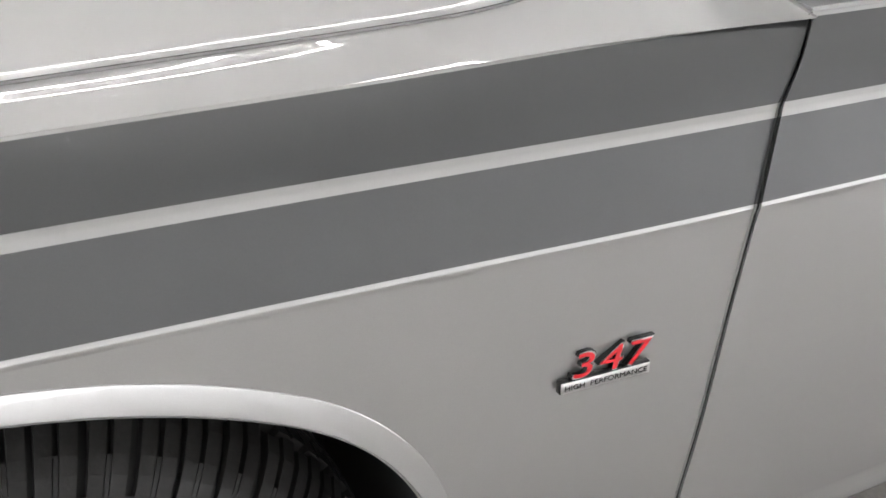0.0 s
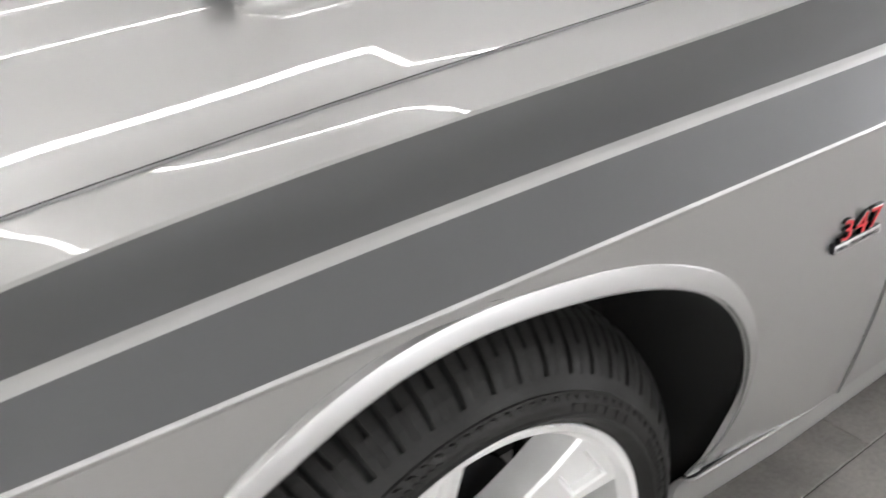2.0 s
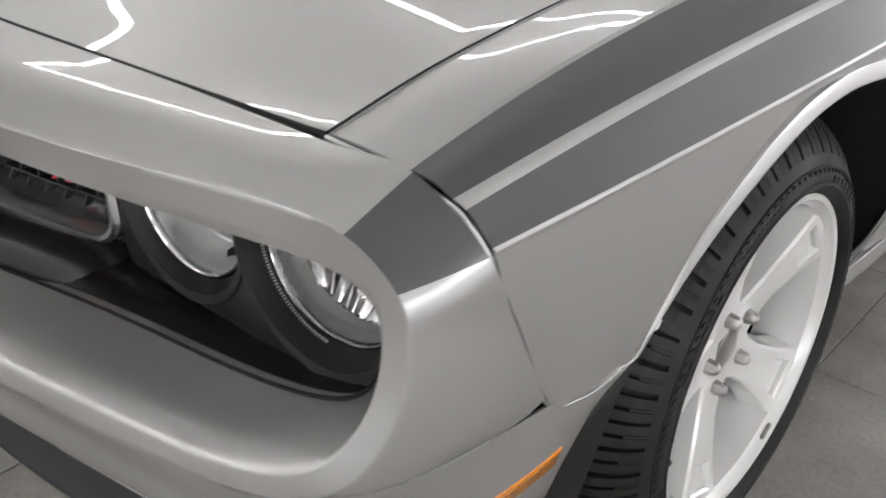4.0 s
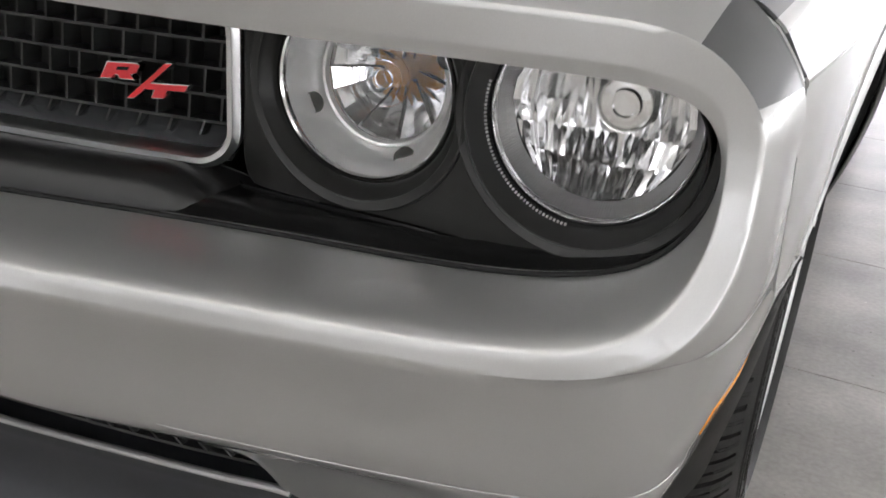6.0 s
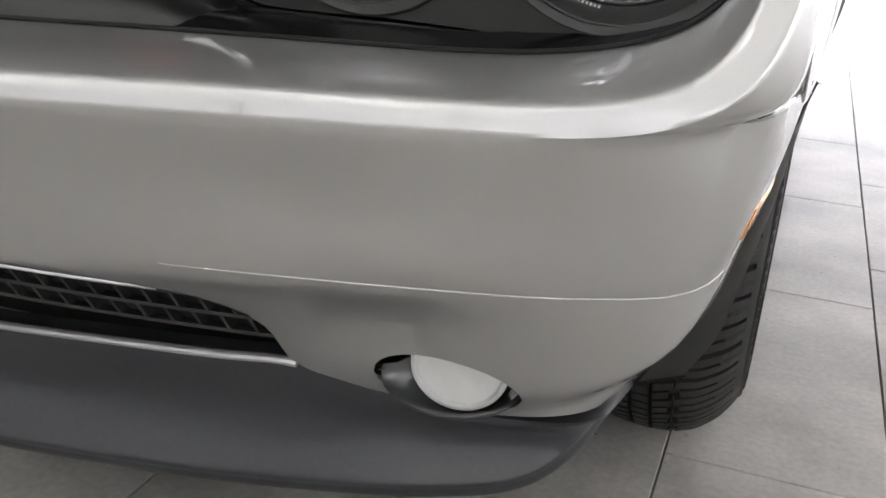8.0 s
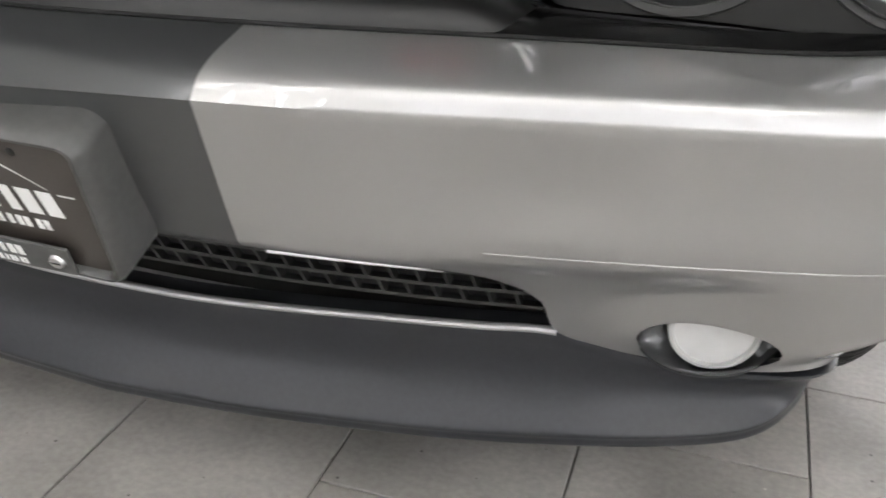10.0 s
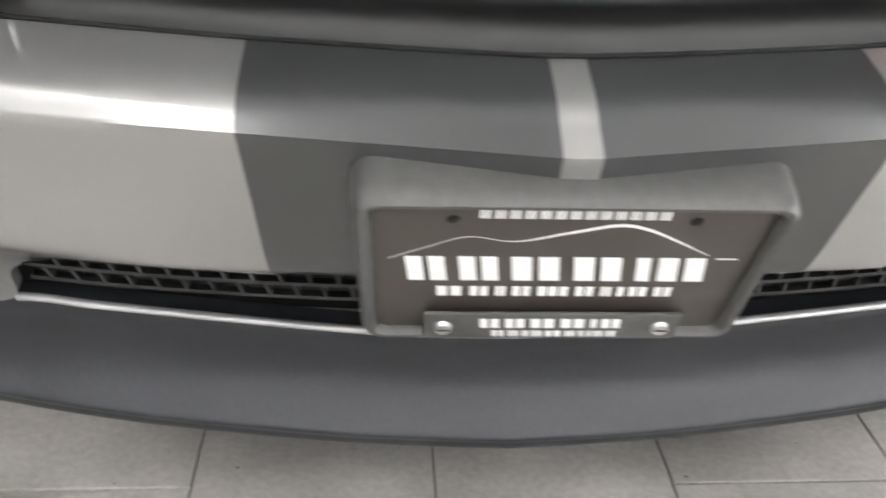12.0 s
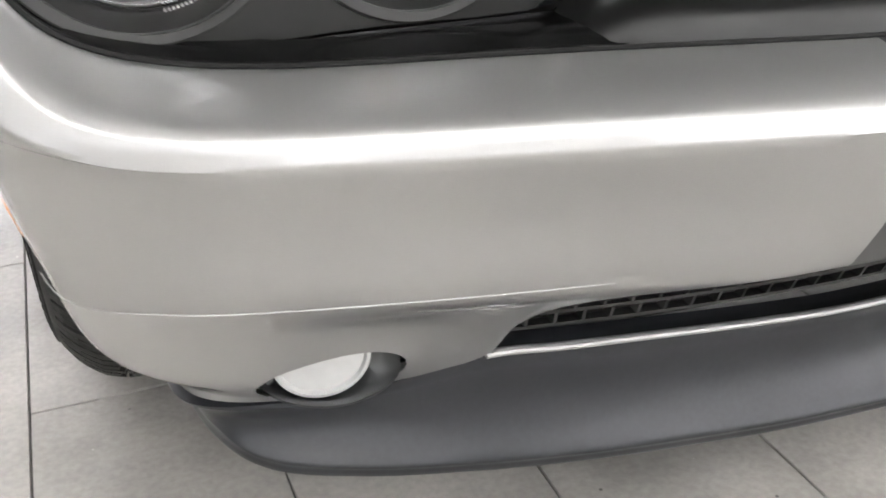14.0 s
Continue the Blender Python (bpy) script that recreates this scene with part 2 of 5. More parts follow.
def lathe(profile, steps=64, closed=False):
    """A bmesh turned round the x axis from (x, radius) pairs."""
    bm = bmesh.new()
    rings = []
    for k in range(steps):
        a = 2 * math.pi * k / steps
        rings.append([bm.verts.new((x, r * math.cos(a), r * math.sin(a))) for x, r in profile])
    m = len(profile)
    for k in range(steps):
        a, b = rings[k], rings[(k + 1) % steps]
        for i in range(m if closed else m - 1):
            j = (i + 1) % m
            try:
                bm.faces.new((a[i], a[j], b[j], b[i]))
            except ValueError:
                pass
    bmesh.ops.remove_doubles(bm, verts=bm.verts, dist=1e-6)
    bmesh.ops.recalc_face_normals(bm, faces=bm.faces)
    return bm


def box(sx, sy, sz, at=(0, 0, 0), bevel=0.0):
    bm = bmesh.new()
    bmesh.ops.create_cube(bm, size=1, matrix=Matrix.Translation(at) @ Matrix.Diagonal((sx, sy, sz, 1)))
    if bevel:
        bmesh.ops.bevel(bm, geom=bm.edges[:], offset=bevel, segments=2, profile=0.5, affect="EDGES")
    return bm


def flip_x(points):
    return np.array(points) * np.array([-1, 1, 1])


def both(row):
    """A half row that starts on the middle plane, mirrored to the full width."""
    row = np.array(row)
    return np.vstack([flip_x(row[:0:-1]), row])


# ---- room: floor, walls, ceiling ----
ROOM = (-9.0, 7.0, -6.0, 10.0)
TILE_W, TILE_L, TILE_X, TILE_Y = 0.2965, 0.68, 0.818, 0.727
floor = part("floor", box(ROOM[1] - ROOM[0], ROOM[3] - ROOM[2], 0.1, ((ROOM[0] + ROOM[1]) / 2, (ROOM[2] + ROOM[3]) / 2, -0.054)), grout)
tagged(floor, "grey stone-look tile floor in staggered rows with thin dark joints", "floor", kind="structure")
w, e, s, n = ROOM
tagged(part("wall_west", box(0.2, n - s, CEILING, (w - 0.1, (s + n) / 2, CEILING / 2)), grey_paint, smooth=False), "plain grey painted showroom wall", "wall", kind="structure")
tagged(part("ceiling", box(e - w + 0.4, n - s + 0.4, 0.2, ((w + e) / 2, (s + n) / 2, CEILING + 0.1)), ceiling_paint, smooth=False), "plain white painted ceiling", "ceiling", kind="structure")
# added glazing on the showroom's sides, its glowing backdrops brightening the car by trial
def added_glazing(name, x0, y0, x1, y1, sill, head, glow):
    base = tagged(new(name), "glazed side with slim dark frames, added to light the car", "wall", kind="structure")
    a, b = Vector((x0, y0, 0)), Vector((x1, y1, 0))
    run = (b - a).length
    m = Matrix.Translation((a + b) / 2) @ Matrix.Rotation(math.atan2(y1 - y0, x1 - x0), 4, "Z")
    def piece(nm, bm, mat):
        o = part(nm, bm, mat, base, smooth=False)
        o.matrix_world = m
    piece("wall_sill", box(run + 0.4, 0.2, sill, (0, 0.1, sill / 2)), wall_paint)
    piece("wall_head", box(run + 0.4, 0.2, CEILING - head, (0, 0.1, (CEILING + head) / 2)), wall_paint)
    bays = max(2, round(run / 2))
    for k in range(bays + 1):
        piece("mullion", box(0.08, 0.12, head - sill, (run * (k / bays - 0.5), 0.1, (head + sill) / 2), 0.006), satin_black)
    # reaches below the floor, so that it also lights the ceiling
    sky = part("backdrop", box(run + 8, 0.1, 17, (0, 4, -0.5)), glow, smooth=False)
    sky.matrix_world = m
    tagged(sky, "plain glowing sheet behind the glazing, added as a light source", "backdrop", kind="structure")


added_glazing("added_northwest_glazing", w, n, -0.2, n, 0.10, 2.05, north_light)
added_glazing("added_north_glazing", -0.2, n, e, n, 0.10, 2.05, north_light)
added_glazing("added_east_glazing", e, n, e, s, 0.10, 1.35, east_light)
added_glazing("added_south_glazing", e, s, w, s, 1.3, 2.8, south_light)


def ceiling_light(cx, cy, lx, ly):
    """A rectangular loop of LED tubes in a slim channel on the ceiling."""
    base = tagged(new("ceiling_light"), "rectangular loop of white LED tubes on the ceiling", "ceiling light", "LED loops on the ceiling")
    base.location = (cx, cy, CEILING)
    for sx, sy, px, py in ((lx, 0.042, 0, -ly / 2), (lx, 0.042, 0, ly / 2), (0.042, ly - 0.057, -lx / 2, 0), (0.042, ly - 0.057, lx / 2, 0)):
        part("led_tube", box(sx, sy, 0.03, (px, py, -0.056), 0.010), led, base)
        part("channel", box(sx + 0.012 * (sx < 0.1), sy + 0.012 * (sy < 0.1), 0.04, (px, py, -0.0202)), satin_chrome, base, smooth=False)
    return base


for cx, cy, lx, ly in ((-1.60, 2.15, 2.72, 2.5), (-6.2, 2.15, 1.0, 2.5), (0.0, -1.75, 9.6, 0.7), (0.0, -3.6, 4.6, 0.9)):
    ceiling_light(cx, cy, lx, ly)

# ---- the car ----
car = tagged(new("car"), "silver two-door car with charcoal stripes parked on tiled floor", "car")


def line(kx, kz):
    """A curve along the flank: x and z as cubics of y - 1, running on straight beyond the door's front edge."""
    def at(y):
        u = y - 1 if y < 1.3 else 0.3 + 0.1 * math.tanh((y - 1.3) / 0.1)
        over = max(y - 1.5, 0)
        return np.array([kx[0] + kx[1] * u + kx[2] * u * u + kx[3] * u ** 3 + 0.004 * over, y, kz[0] + kz[1] * u + kz[2] * u * u + kz[3] * u ** 3 + 0.006 * over])
    return at


crease_at = line((0.9505, 0.0381, -0.0430, 0.0062), (0.7934, 0.0077, -0.0316, -0.0118))
mid_low = line((0.9176, 0.0390, -0.0285, -0.0131), (0.8512, 0.0164, -0.0394, 0.0244))
shoulder_at = line((0.8495, 0.0420, -0.0256, -0.0704), (0.8985, 0.0324, -0.0244, 0.0658))


def mid_high(y):
    return mid_low(y) + np.array([-0.0072, 0, 0.0092])


GAP_Y = [0.232, 0.35, 0.55, 0.86, 1.07, 1.25, 1.34, 1.41, 1.48, 1.56, 1.66]
GAP_X = [0.776, 0.775, 0.766, 0.752, 0.748, 0.750, 0.748, 0.735, 0.700, 0.630, 0.500]
GAP_Z = [0.846, 0.867, 0.8815, 0.8920, 0.8980, 0.905, 0.909, 0.914, 0.920, 0.932, 0.948]


GAP = spline(np.c_[GAP_X, GAP_Y, np.array(GAP_Z) + 0.002], 200)


def gap_at(y):
    k = GAP
    return np.array([np.interp(y, k[:, 1], k[:, 0]), y, np.interp(y, k[:, 1], k[:, 2])])


def side_x(y, z):
    """The flank below the crease: near upright, then tucking under towards the sill."""
    c = crease_at(y)
    tuck = 0.70 - 0.30 * min(max((y - 1.22) / 0.25, 0.0), 1.0)
    lean = 0.065 * min(max((y - 0.42) / 0.45, 0.0), 1.0)
    return c[0] - 0.0013 - lean * max(0.0, c[2] - 0.0042 - z) - tuck * max(0.0, 0.62 - z) ** 2 - 0.10 * max(0.0, 0.62 - y) * max(0.0, 0.70 - z)


# flank panels: rows run along the car, from the hood gap over the shoulder and the stripes to the crease
def upper_rows(y_front, y_rear, n):
    """Rows of the upper flank between a front and a rear edge, each edge given as y for gap, shoulder, stripe and crease."""
    def row(f, k, lift=0.0):
        return [f(y) + np.array([0, 0, lift]) for y in np.linspace(y_front[k], y_rear[k], n)]
    g, s, m1, m2, c = row(gap_at, 0), row(shoulder_at, 1), row(mid_high, 2), row(mid_low, 3), row(crease_at, 4)
    g, s, m1, m2, c = (np.array(a) for a in (g, s, m1, m2, c))
    unit = lambda a: a / np.linalg.norm(a, axis=1)[:, None]
    inn, out = unit(g - s), unit(m1 - s)
    up = unit(m2 - c)
    low = np.array([0, 0, -1.0])
    s_in, s_out = s + inn * 0.0045, s + out * 0.0045
    s_mid = s * 0.6 + (s_in + s_out) * 0.2
    top = g * 0.5 + s_in * 0.5 + np.array([0, 0, 0.0012])
    band1 = s_out * 0.5 + m1 * 0.5 + np.array([0.0035, 0, 0.0025])
    band2 = m2 * 0.45 + c * 0.55 + np.array([0.0000, 0, -0.0010])
    c_up = c + up * 0.0042
    c_low = c + low * 0.0042 + np.array([-0.0013, 0, 0])
    return [g, top, s_in, s_mid, s_out, band1, m1, m2, band2, c_up, c * 0.7 + (c_up + c_low) * 0.15, c_low]


def flank_slot(between):
    cuts = [s * between for s in (4, 6, 7, 9)]
    return lambda i: 1 if cuts[0] <= i < cuts[1] or cuts[2] <= i < cuts[3] else 0


# the wheel arch's edge in side view, from the seam with the bumper over the wheel and down to the sill
ARCH = [(0.497, 0.572), (0.518, 0.600), (0.563, 0.646), (0.615, 0.685), (0.665, 0.713), (0.708, 0.734), (0.762, 0.752), (0.832, 0.760), (0.919, 0.753), (0.997, 0.737), (1.068, 0.711),
        (1.128, 0.677), (1.176, 0.630), (1.212, 0.570), (1.236, 0.500), (1.250, 0.430), (1.251, 0.380), (1.236, 0.330)]
SILL_Z = 0.330
SEAM = [(0.2810, 0.774), (0.2970, 0.730), (0.3200, 0.680), (0.3470, 0.615), (0.3650, 0.587), (0.388, 0.573)]
DOOR = [(1.497, 0.788), (1.496, 0.690), (1.499, 0.560), (1.507, 0.450), (1.517, 0.395), (1.530, SILL_Z)]


def edge_bottom(n):
    """The fender's lower boundary in side view and the share by which the arch's lip applies."""
    a = spline(ARCH, 90)
    front = spline([SEAM[-1], (0.430, 0.566), ARCH[0]], 14)
    rear = spline([ARCH[-1], (1.32, SILL_Z), DOOR[-1]], 22)
    pts = np.vstack([front[:-1], a, rear[1:]])
    lip = np.r_[np.full(13, 0.02), np.linspace(0.02, 1, 20), np.ones(len(a) - 44), np.linspace(1, 0.6, 12), 0.6 * np.linspace(1, 0, 12) ** 0.8, np.zeros(21)]
    lip = np.convolve(np.r_[np.full(9, lip[0]), lip, np.zeros(9)], np.ones(19) / 19, "valid")
    s = np.r_[0, np.cumsum(np.linalg.norm(np.diff(pts, axis=0), axis=1))]
    t = np.linspace(0, s[-1], n)
    return np.c_[np.interp(t, s, pts[:, 0]), np.interp(t, s, pts[:, 1])], np.interp(t, s, lip)


def fender_lower(n=139, m=16):
    """The fender below the crease, spanned between crease, seam, door gap and wheel arch, with the arch's flared lip."""
    bottom, lip = edge_bottom(n)
    tang = np.gradient(bottom, axis=0)
    tang /= np.linalg.norm(tang, axis=1)[:, None]
    outward = np.c_[-tang[:, 1], tang[:, 0]]
    top = np.array([crease_at(y)[1:] - np.array([0, 0.0042]) for y in np.linspace(0.281, 1.497, n)])
    steps = np.r_[0, 0.012, 0.05, np.linspace(0.1, 1, m - 3)]
    left, right = (np.c_[np.interp(steps, np.linspace(0, 1, 101), q[:, 0]), np.interp(steps, np.linspace(0, 1, 101), q[:, 1])] for q in (spline(SEAM, 101), spline(DOOR, 101)))
    left[0], right[0] = top[0], top[-1]
    u = np.linspace(0, 1, n)[:, None]
    cap = np.clip(np.interp(bottom[:, 0], top[:, 0], top[:, 1]) - bottom[:, 1] - 0.0015, 0.012, 0.042)
    shrink = np.convolve(np.pad(np.clip(cap / 0.034, 0.62, 1.0), 10, "edge"), np.ones(21) / 21, "valid")
    reach = lambda d: 0.80 * d * shrink
    lim = bottom + outward * (reach(0.042) * lip)[:, None]
    rows = []
    for j, v in enumerate(np.r_[0, 0.012, 0.05, np.linspace(0.1, 1, m - 3)]):
        flat = (1 - v) * top + v * lim + (1 - u) * left[j] + u * right[j] - ((1 - u) * (1 - v) * top[0] + u * (1 - v) * top[-1] + (1 - u) * v * lim[0] + u * v * lim[-1])
        rows.append([(side_x(y, z), y, z) for y, z in flat])
    for d, dx in ((0.0385, -0.0010), (0.035, -0.0036), (0.0325, -0.0058), (0.0308, -0.0062), (0.0296, -0.0050), (0.0284, 0.0000), (0.0276, 0.0012), (0.0262, 0.0018), (0.0035, 0.0078), (0.0012, 0.0082), (0.0002, 0.0074), (0.0, 0.0060), (-0.0004, 0.009), (0.0, 0.001)):
        flat = bottom + outward * (reach(d) * lip)[:, None]
        rows.append([(side_x(y, z) + 0.78 * dx * k - 0.004 * (1 - k) * (d == 0.0 and dx < 0.005), y, z) for (y, z), k in zip(flat, lip)])
    return np.array(rows)


def flank_side(sign, name):
    grids = []
    up = loft(upper_rows((0.2350, 0.2540, 0.2640, 0.2700, 0.281), (1.668, 1.622, 1.541, 1.532, 1.497), 139), 3)
    lowr = fender_lower()
    slot = flank_slot(3)
    m = np.array([sign, 1, 1])
    ob = sheet(name, [(up * m, sign < 0), (lowr * m, sign < 0)], [silver, charcoal], car, "silver fender with charcoal stripes and flared arch lip",
               0.0025, lambda g, i, j: slot(i) if g == 0 else 0, 32)
    # door: the same flank carried on behind the gap
    rows = upper_rows((1.6725, 1.6265, 1.5455, 1.5365, 1.5015), (2.70, 2.71, 2.72, 2.72, 2.74), 40)
    d_up = loft(rows[2:], 3)
    dslot = [s * 3 for s in (2, 4, 5, 7)]
    ledge = np.array([[p + np.array([-0.024 * f, 0, 0.003 * f - 0.0016 * f * f]) for p in rows[2]] for f in (0, 1, 2, 3, 4)]) * m
    sheet("door_top", [(ledge, sign > 0)], [silver], car, "silver ledge along the door top", 0.004, None, 40)
    top = [crease_at(y)[1:] - np.array([0, 0.0042]) for y in np.linspace(1.5015, 2.74, 40)]
    edge = spline([(a + 0.0042, b) for a, b in DOOR], 101)
    right = spline([(2.74, 0.79), (2.72, 0.56), (2.60, SILL_Z)], 16)
    low = []
    for j in range(16):
        f = (0, 0.012, 0.05)[j] if j < 3 else 0.1 + 0.9 * (j - 3) / 12
        y0 = 1.5015 if j == 0 else np.interp(f, np.linspace(0, 1, 101), edge[:, 0])
        ys = y0 + np.linspace(0, 1, 40) * (right[j][0] - y0)
        zs = [(1 - f) * top[i][1] + f * SILL_Z for i in range(40)]
        low.append([(side_x(y, z), y, z) for y, z in zip(ys, zs)])
    low.append([(side_x(y, SILL_Z) - 0.03, y, SILL_Z - 0.004) for y in np.linspace(edge[-1][0], right[-1][0], 40)])
    sheet("door", [(d_up * m, sign < 0), (np.array(low) * m, sign < 0)], [silver, charcoal], car, "silver door with charcoal stripes",
          0.003, lambda g, i, j: (1 if g == 0 and (dslot[0] <= i < dslot[1] or dslot[2] <= i < dslot[3]) else 0), 32)


flank_side(1, "fender")
flank_side(-1, "fender")


def sill_panel(sgn):
    """The sill below fender and door: a tucked-in crease, then a fuller lower face."""
    ys = np.r_[1.2290, 1.2330, np.linspace(1.245, 2.68, 44)]
    rows = []
    for z, dx in ((0.3290, -0.004), (0.3150, -0.014), (0.3000, -0.021), (0.2850, -0.024), (0.2650, -0.026), (0.2480, -0.028), (0.2390, -0.032), (0.2330, -0.040), (0.2310, -0.060)):
        rows.append([(0.5 * (side_x(1.6, SILL_Z) + side_x(y, SILL_Z)) + dx - 0.012 * (i == 0) - 0.003 * (i == 1), y, z) for i, y in enumerate(ys)])
    sheet("sill_panel", [(np.array(rows) * np.array([sgn, 1, 1]), sgn < 0)], [silver], car, "silver sill with a tucked-in crease", 0.003, None, 40)


for sgn in (1, -1):
    sill_panel(sgn)


# ---- nose: ring round the grille recess, header, bumper face ----
def along(points, per):
    """A smooth curve with the same count of steps between every two control points."""
    p = np.array(points, float)
    q = np.vstack([2 * p[0] - p[1], p, 2 * p[-1] - p[-2]])
    out = []
    for i in range(len(p) - 1):
        a, b, c, d = q[i:i + 4]
        for t in np.linspace(0, 1, per, endpoint=False):
            # monotone-limited tangents keep corners tight
            ta, tb = 0.5 * (c - a), 0.5 * (d - b)
            lim = 1.5 * np.linalg.norm(c - b)
            ta = ta * min(1, lim / max(np.linalg.norm(ta), 1e-9))
            tb = tb * min(1, lim / max(np.linalg.norm(tb), 1e-9))
            h = t * t * (3 - 2 * t)
            out.append(b * (1 - h) + c * h + ta * (t ** 3 - 2 * t * t + t) + tb * (t ** 3 - t * t))
    out.append(p[-1])
    return np.array(out)


def prow(x):
    return -0.009 * math.exp(-(x / 0.10) ** 2)


def lip_pt(x):
    return (x, prow(x) + 0.0873 + 0.4351 * x * x - 0.6734 * x ** 4 + 0.4085 * x ** 6, 0.6059 + 0.0219 * x * x)


def up_pt(x):
    return (x, prow(x) + 0.0235 + 0.175 * x * x - 0.035 * x ** 4, 0.5790 + 0.0590 * x * x - 0.02 * x ** 4)


def low_pt(x):
    return (x, prow(x) - 0.0053 + 0.0828 * math.sqrt(x * x + 0.0009) + 0.1179 * x * x - 0.0722 * x ** 4, 0.5638 + 0.0163 * abs(x) - 0.0087 * x * x + 0.0576 * x ** 4)


XS = (0.0, 0.0142, 0.10, 0.242, 0.352, 0.524)
TOPX = (0.605, 0.432, 0.242, 0.10, 0.0142, 0.0)
brow_y = lambda x: 0.0753 + 0.1762 * x * x + 0.0225 * x ** 4
brow_z = lambda x: 0.7927 - 0.0103 * x * x
hood_y = lambda x: 0.1884 + 0.0823 * x * x - 0.0093 * x ** 4
hood_z = lambda x: 0.8576 - 0.0118 * x * x - 0.0059 * x ** 4
under_y = lambda x: 0.0812 + 0.1514 * x * x - 0.0036 * x ** 4
under_z = lambda x: 0.7825 - 0.0068 * x * x
INNER = [lip_pt(x) for x in XS] + [(0.660, 0.180, 0.6145), (0.755, 0.191, 0.623), (0.825, 0.198, 0.645), (0.855, 0.201, 0.684), (0.864, 0.201, 0.715), (0.862, 0.199, 0.742),
                                   (0.846, 0.193, 0.766), (0.812, 0.184, 0.776), (0.758, 0.170, 0.7785)] + [(x, under_y(x), under_z(x)) for x in TOPX]
EDGE = [up_pt(x) for x in XS] + [(0.690, 0.0985, 0.5985), (0.778, 0.1165, 0.6025), (0.838, 0.140, 0.6185), (0.864, 0.168, 0.656), (0.870, 0.186, 0.696), (0.868, 0.194, 0.735),
                                 (0.860, 0.194, 0.770), (0.824, 0.184, 0.787), (0.762, 0.167, 0.790)] + [(x, under_y(x) - 0.004, under_z(x) + 0.011) for x in TOPX]
OUTER = [low_pt(x) for x in XS] + [(0.700, 0.0945, 0.5810), (0.797, 0.1190, 0.5850), (0.860, 0.144, 0.6060), (0.885, 0.174, 0.650), (0.8905, 0.194, 0.697), (0.8885, 0.200, 0.738),
                                   (0.884, 0.199, 0.769), (0.841, 0.187, 0.812), (0.770, 0.170, 0.818)] + [(x, brow_y(x) - 0.016, brow_z(x) + 0.030) for x in TOPX]
SKIRT = [low_pt(x) for x in XS] + [(0.700, 0.0945, 0.5810), (0.803, 0.1215, 0.5848), (0.880, 0.200, 0.592), (0.9015, 0.355, 0.586), (0.9035, 0.330, 0.652), (0.902, 0.305, 0.707),
                                   (0.898, 0.277, 0.774), (0.847, 0.2495, 0.8365), (0.7755, 0.2305, 0.8455)] + [(x, hood_y(x) - 0.001, hood_z(x)) for x in TOPX]
PER = 7


def eased(row, a, b, sigma=2.0):
    """Evens out small waves of a row between two control points, fading in and out."""
    k = np.arange(-6, 7)
    g = np.exp(-0.5 * (k / sigma) ** 2)
    g /= g.sum()
    pad = np.vstack([2 * row[0] - row[6:0:-1], row, 2 * row[-1] - row[-2:-8:-1]])
    soft = np.array([(pad[i:i + 13] * g[:, None]).sum(axis=0) for i in range(len(row))])
    n = np.arange(len(row)) / PER
    w = (np.clip((n - a) / 0.7, 0, 1) * np.clip((b - n) / 0.7, 0, 1))[:, None]
    return row * (1 - w) + soft * w


inner, edge_row, outer, skirt = (along(p, PER) for p in (INNER, EDGE, OUTER, SKIRT))
for _ in range(2):
    inner, edge_row, outer = (eased(r, 3.4, 14.2) for r in (inner, edge_row, outer))
    skirt = eased(skirt, 3.4, 9.5)
join = np.clip((np.arange(len(outer)) / PER - 6.3) / 1.0, 0, 1)[:, None]
skirt = outer * (1 - join) + skirt * join


def between_rows(a, b, f, push=0.0, lift=0.0):
    return a * (1 - f) + b * f + np.array([0, push, lift])


def is_dark(k):
    """Columns of the bonnet stripes, and of the stripe's tip at the corner."""
    return 1 <= k < 3


HALF = len(inner)
CORNER = 12


def ring_slot():
    def slot(g, i, j):
        k = abs(j - (HALF - 1))
        k = (k if j >= HALF - 1 else k - 1) // PER
        if is_dark(k) or (18 <= k < 20):
            return 1
        if g == 1 and k == CORNER:
            return 1
        return 0
    return slot


edge_soft = 0.5 * edge_row + 0.25 * (between_rows(inner, edge_row, 0.95, 0, 0.0008) + between_rows(edge_row, outer, 0.12))
# the ledge is gently crowned towards its front edge, the upper side of the ring stays flat
n_in = np.arange(HALF) / PER
ledge = np.clip((8.6 - n_in) / 1.4, 0, 1)


def crowned(f):
    return between_rows(inner, edge_row, f) + np.c_[np.zeros(HALF), np.zeros(HALF), 0.0062 * 4 * f * f * (1 - f) * ledge]


ring_rows = [inner + np.array([0, 0.016, 0]), inner + np.array([0, 0.004, 0.0]), between_rows(inner, edge_row, 0.07)] + [crowned(f) for f in (0.25, 0.45, 0.62, 0.76, 0.87, 0.95)] + [edge_soft,
             between_rows(edge_row, outer, 0.12), between_rows(edge_row, outer, 0.5), between_rows(edge_row, outer, 0.82), outer]
front_rows = [outer, between_rows(outer, skirt, 0.05), between_rows(outer, skirt, 0.35), between_rows(outer, skirt, 0.65), skirt]
# a slight crown on the header and round the corner
crown = np.zeros(HALF)
crown[14 * PER:] = 1
crown = np.convolve(crown, np.ones(15) / 15, "same")
for i, f in ((1, 0.2), (2, 0.9), (3, 0.9)):
    front_rows[i] = front_rows[i] + np.c_[np.zeros(HALF), np.zeros(HALF), 0.006 * f * crown]


def corner_x(p):
    """The bumper's side as it wraps round from the front."""
    return 0.9035 - 0.040 * np.exp(-(p[:, 1] - 0.152) / 0.035)


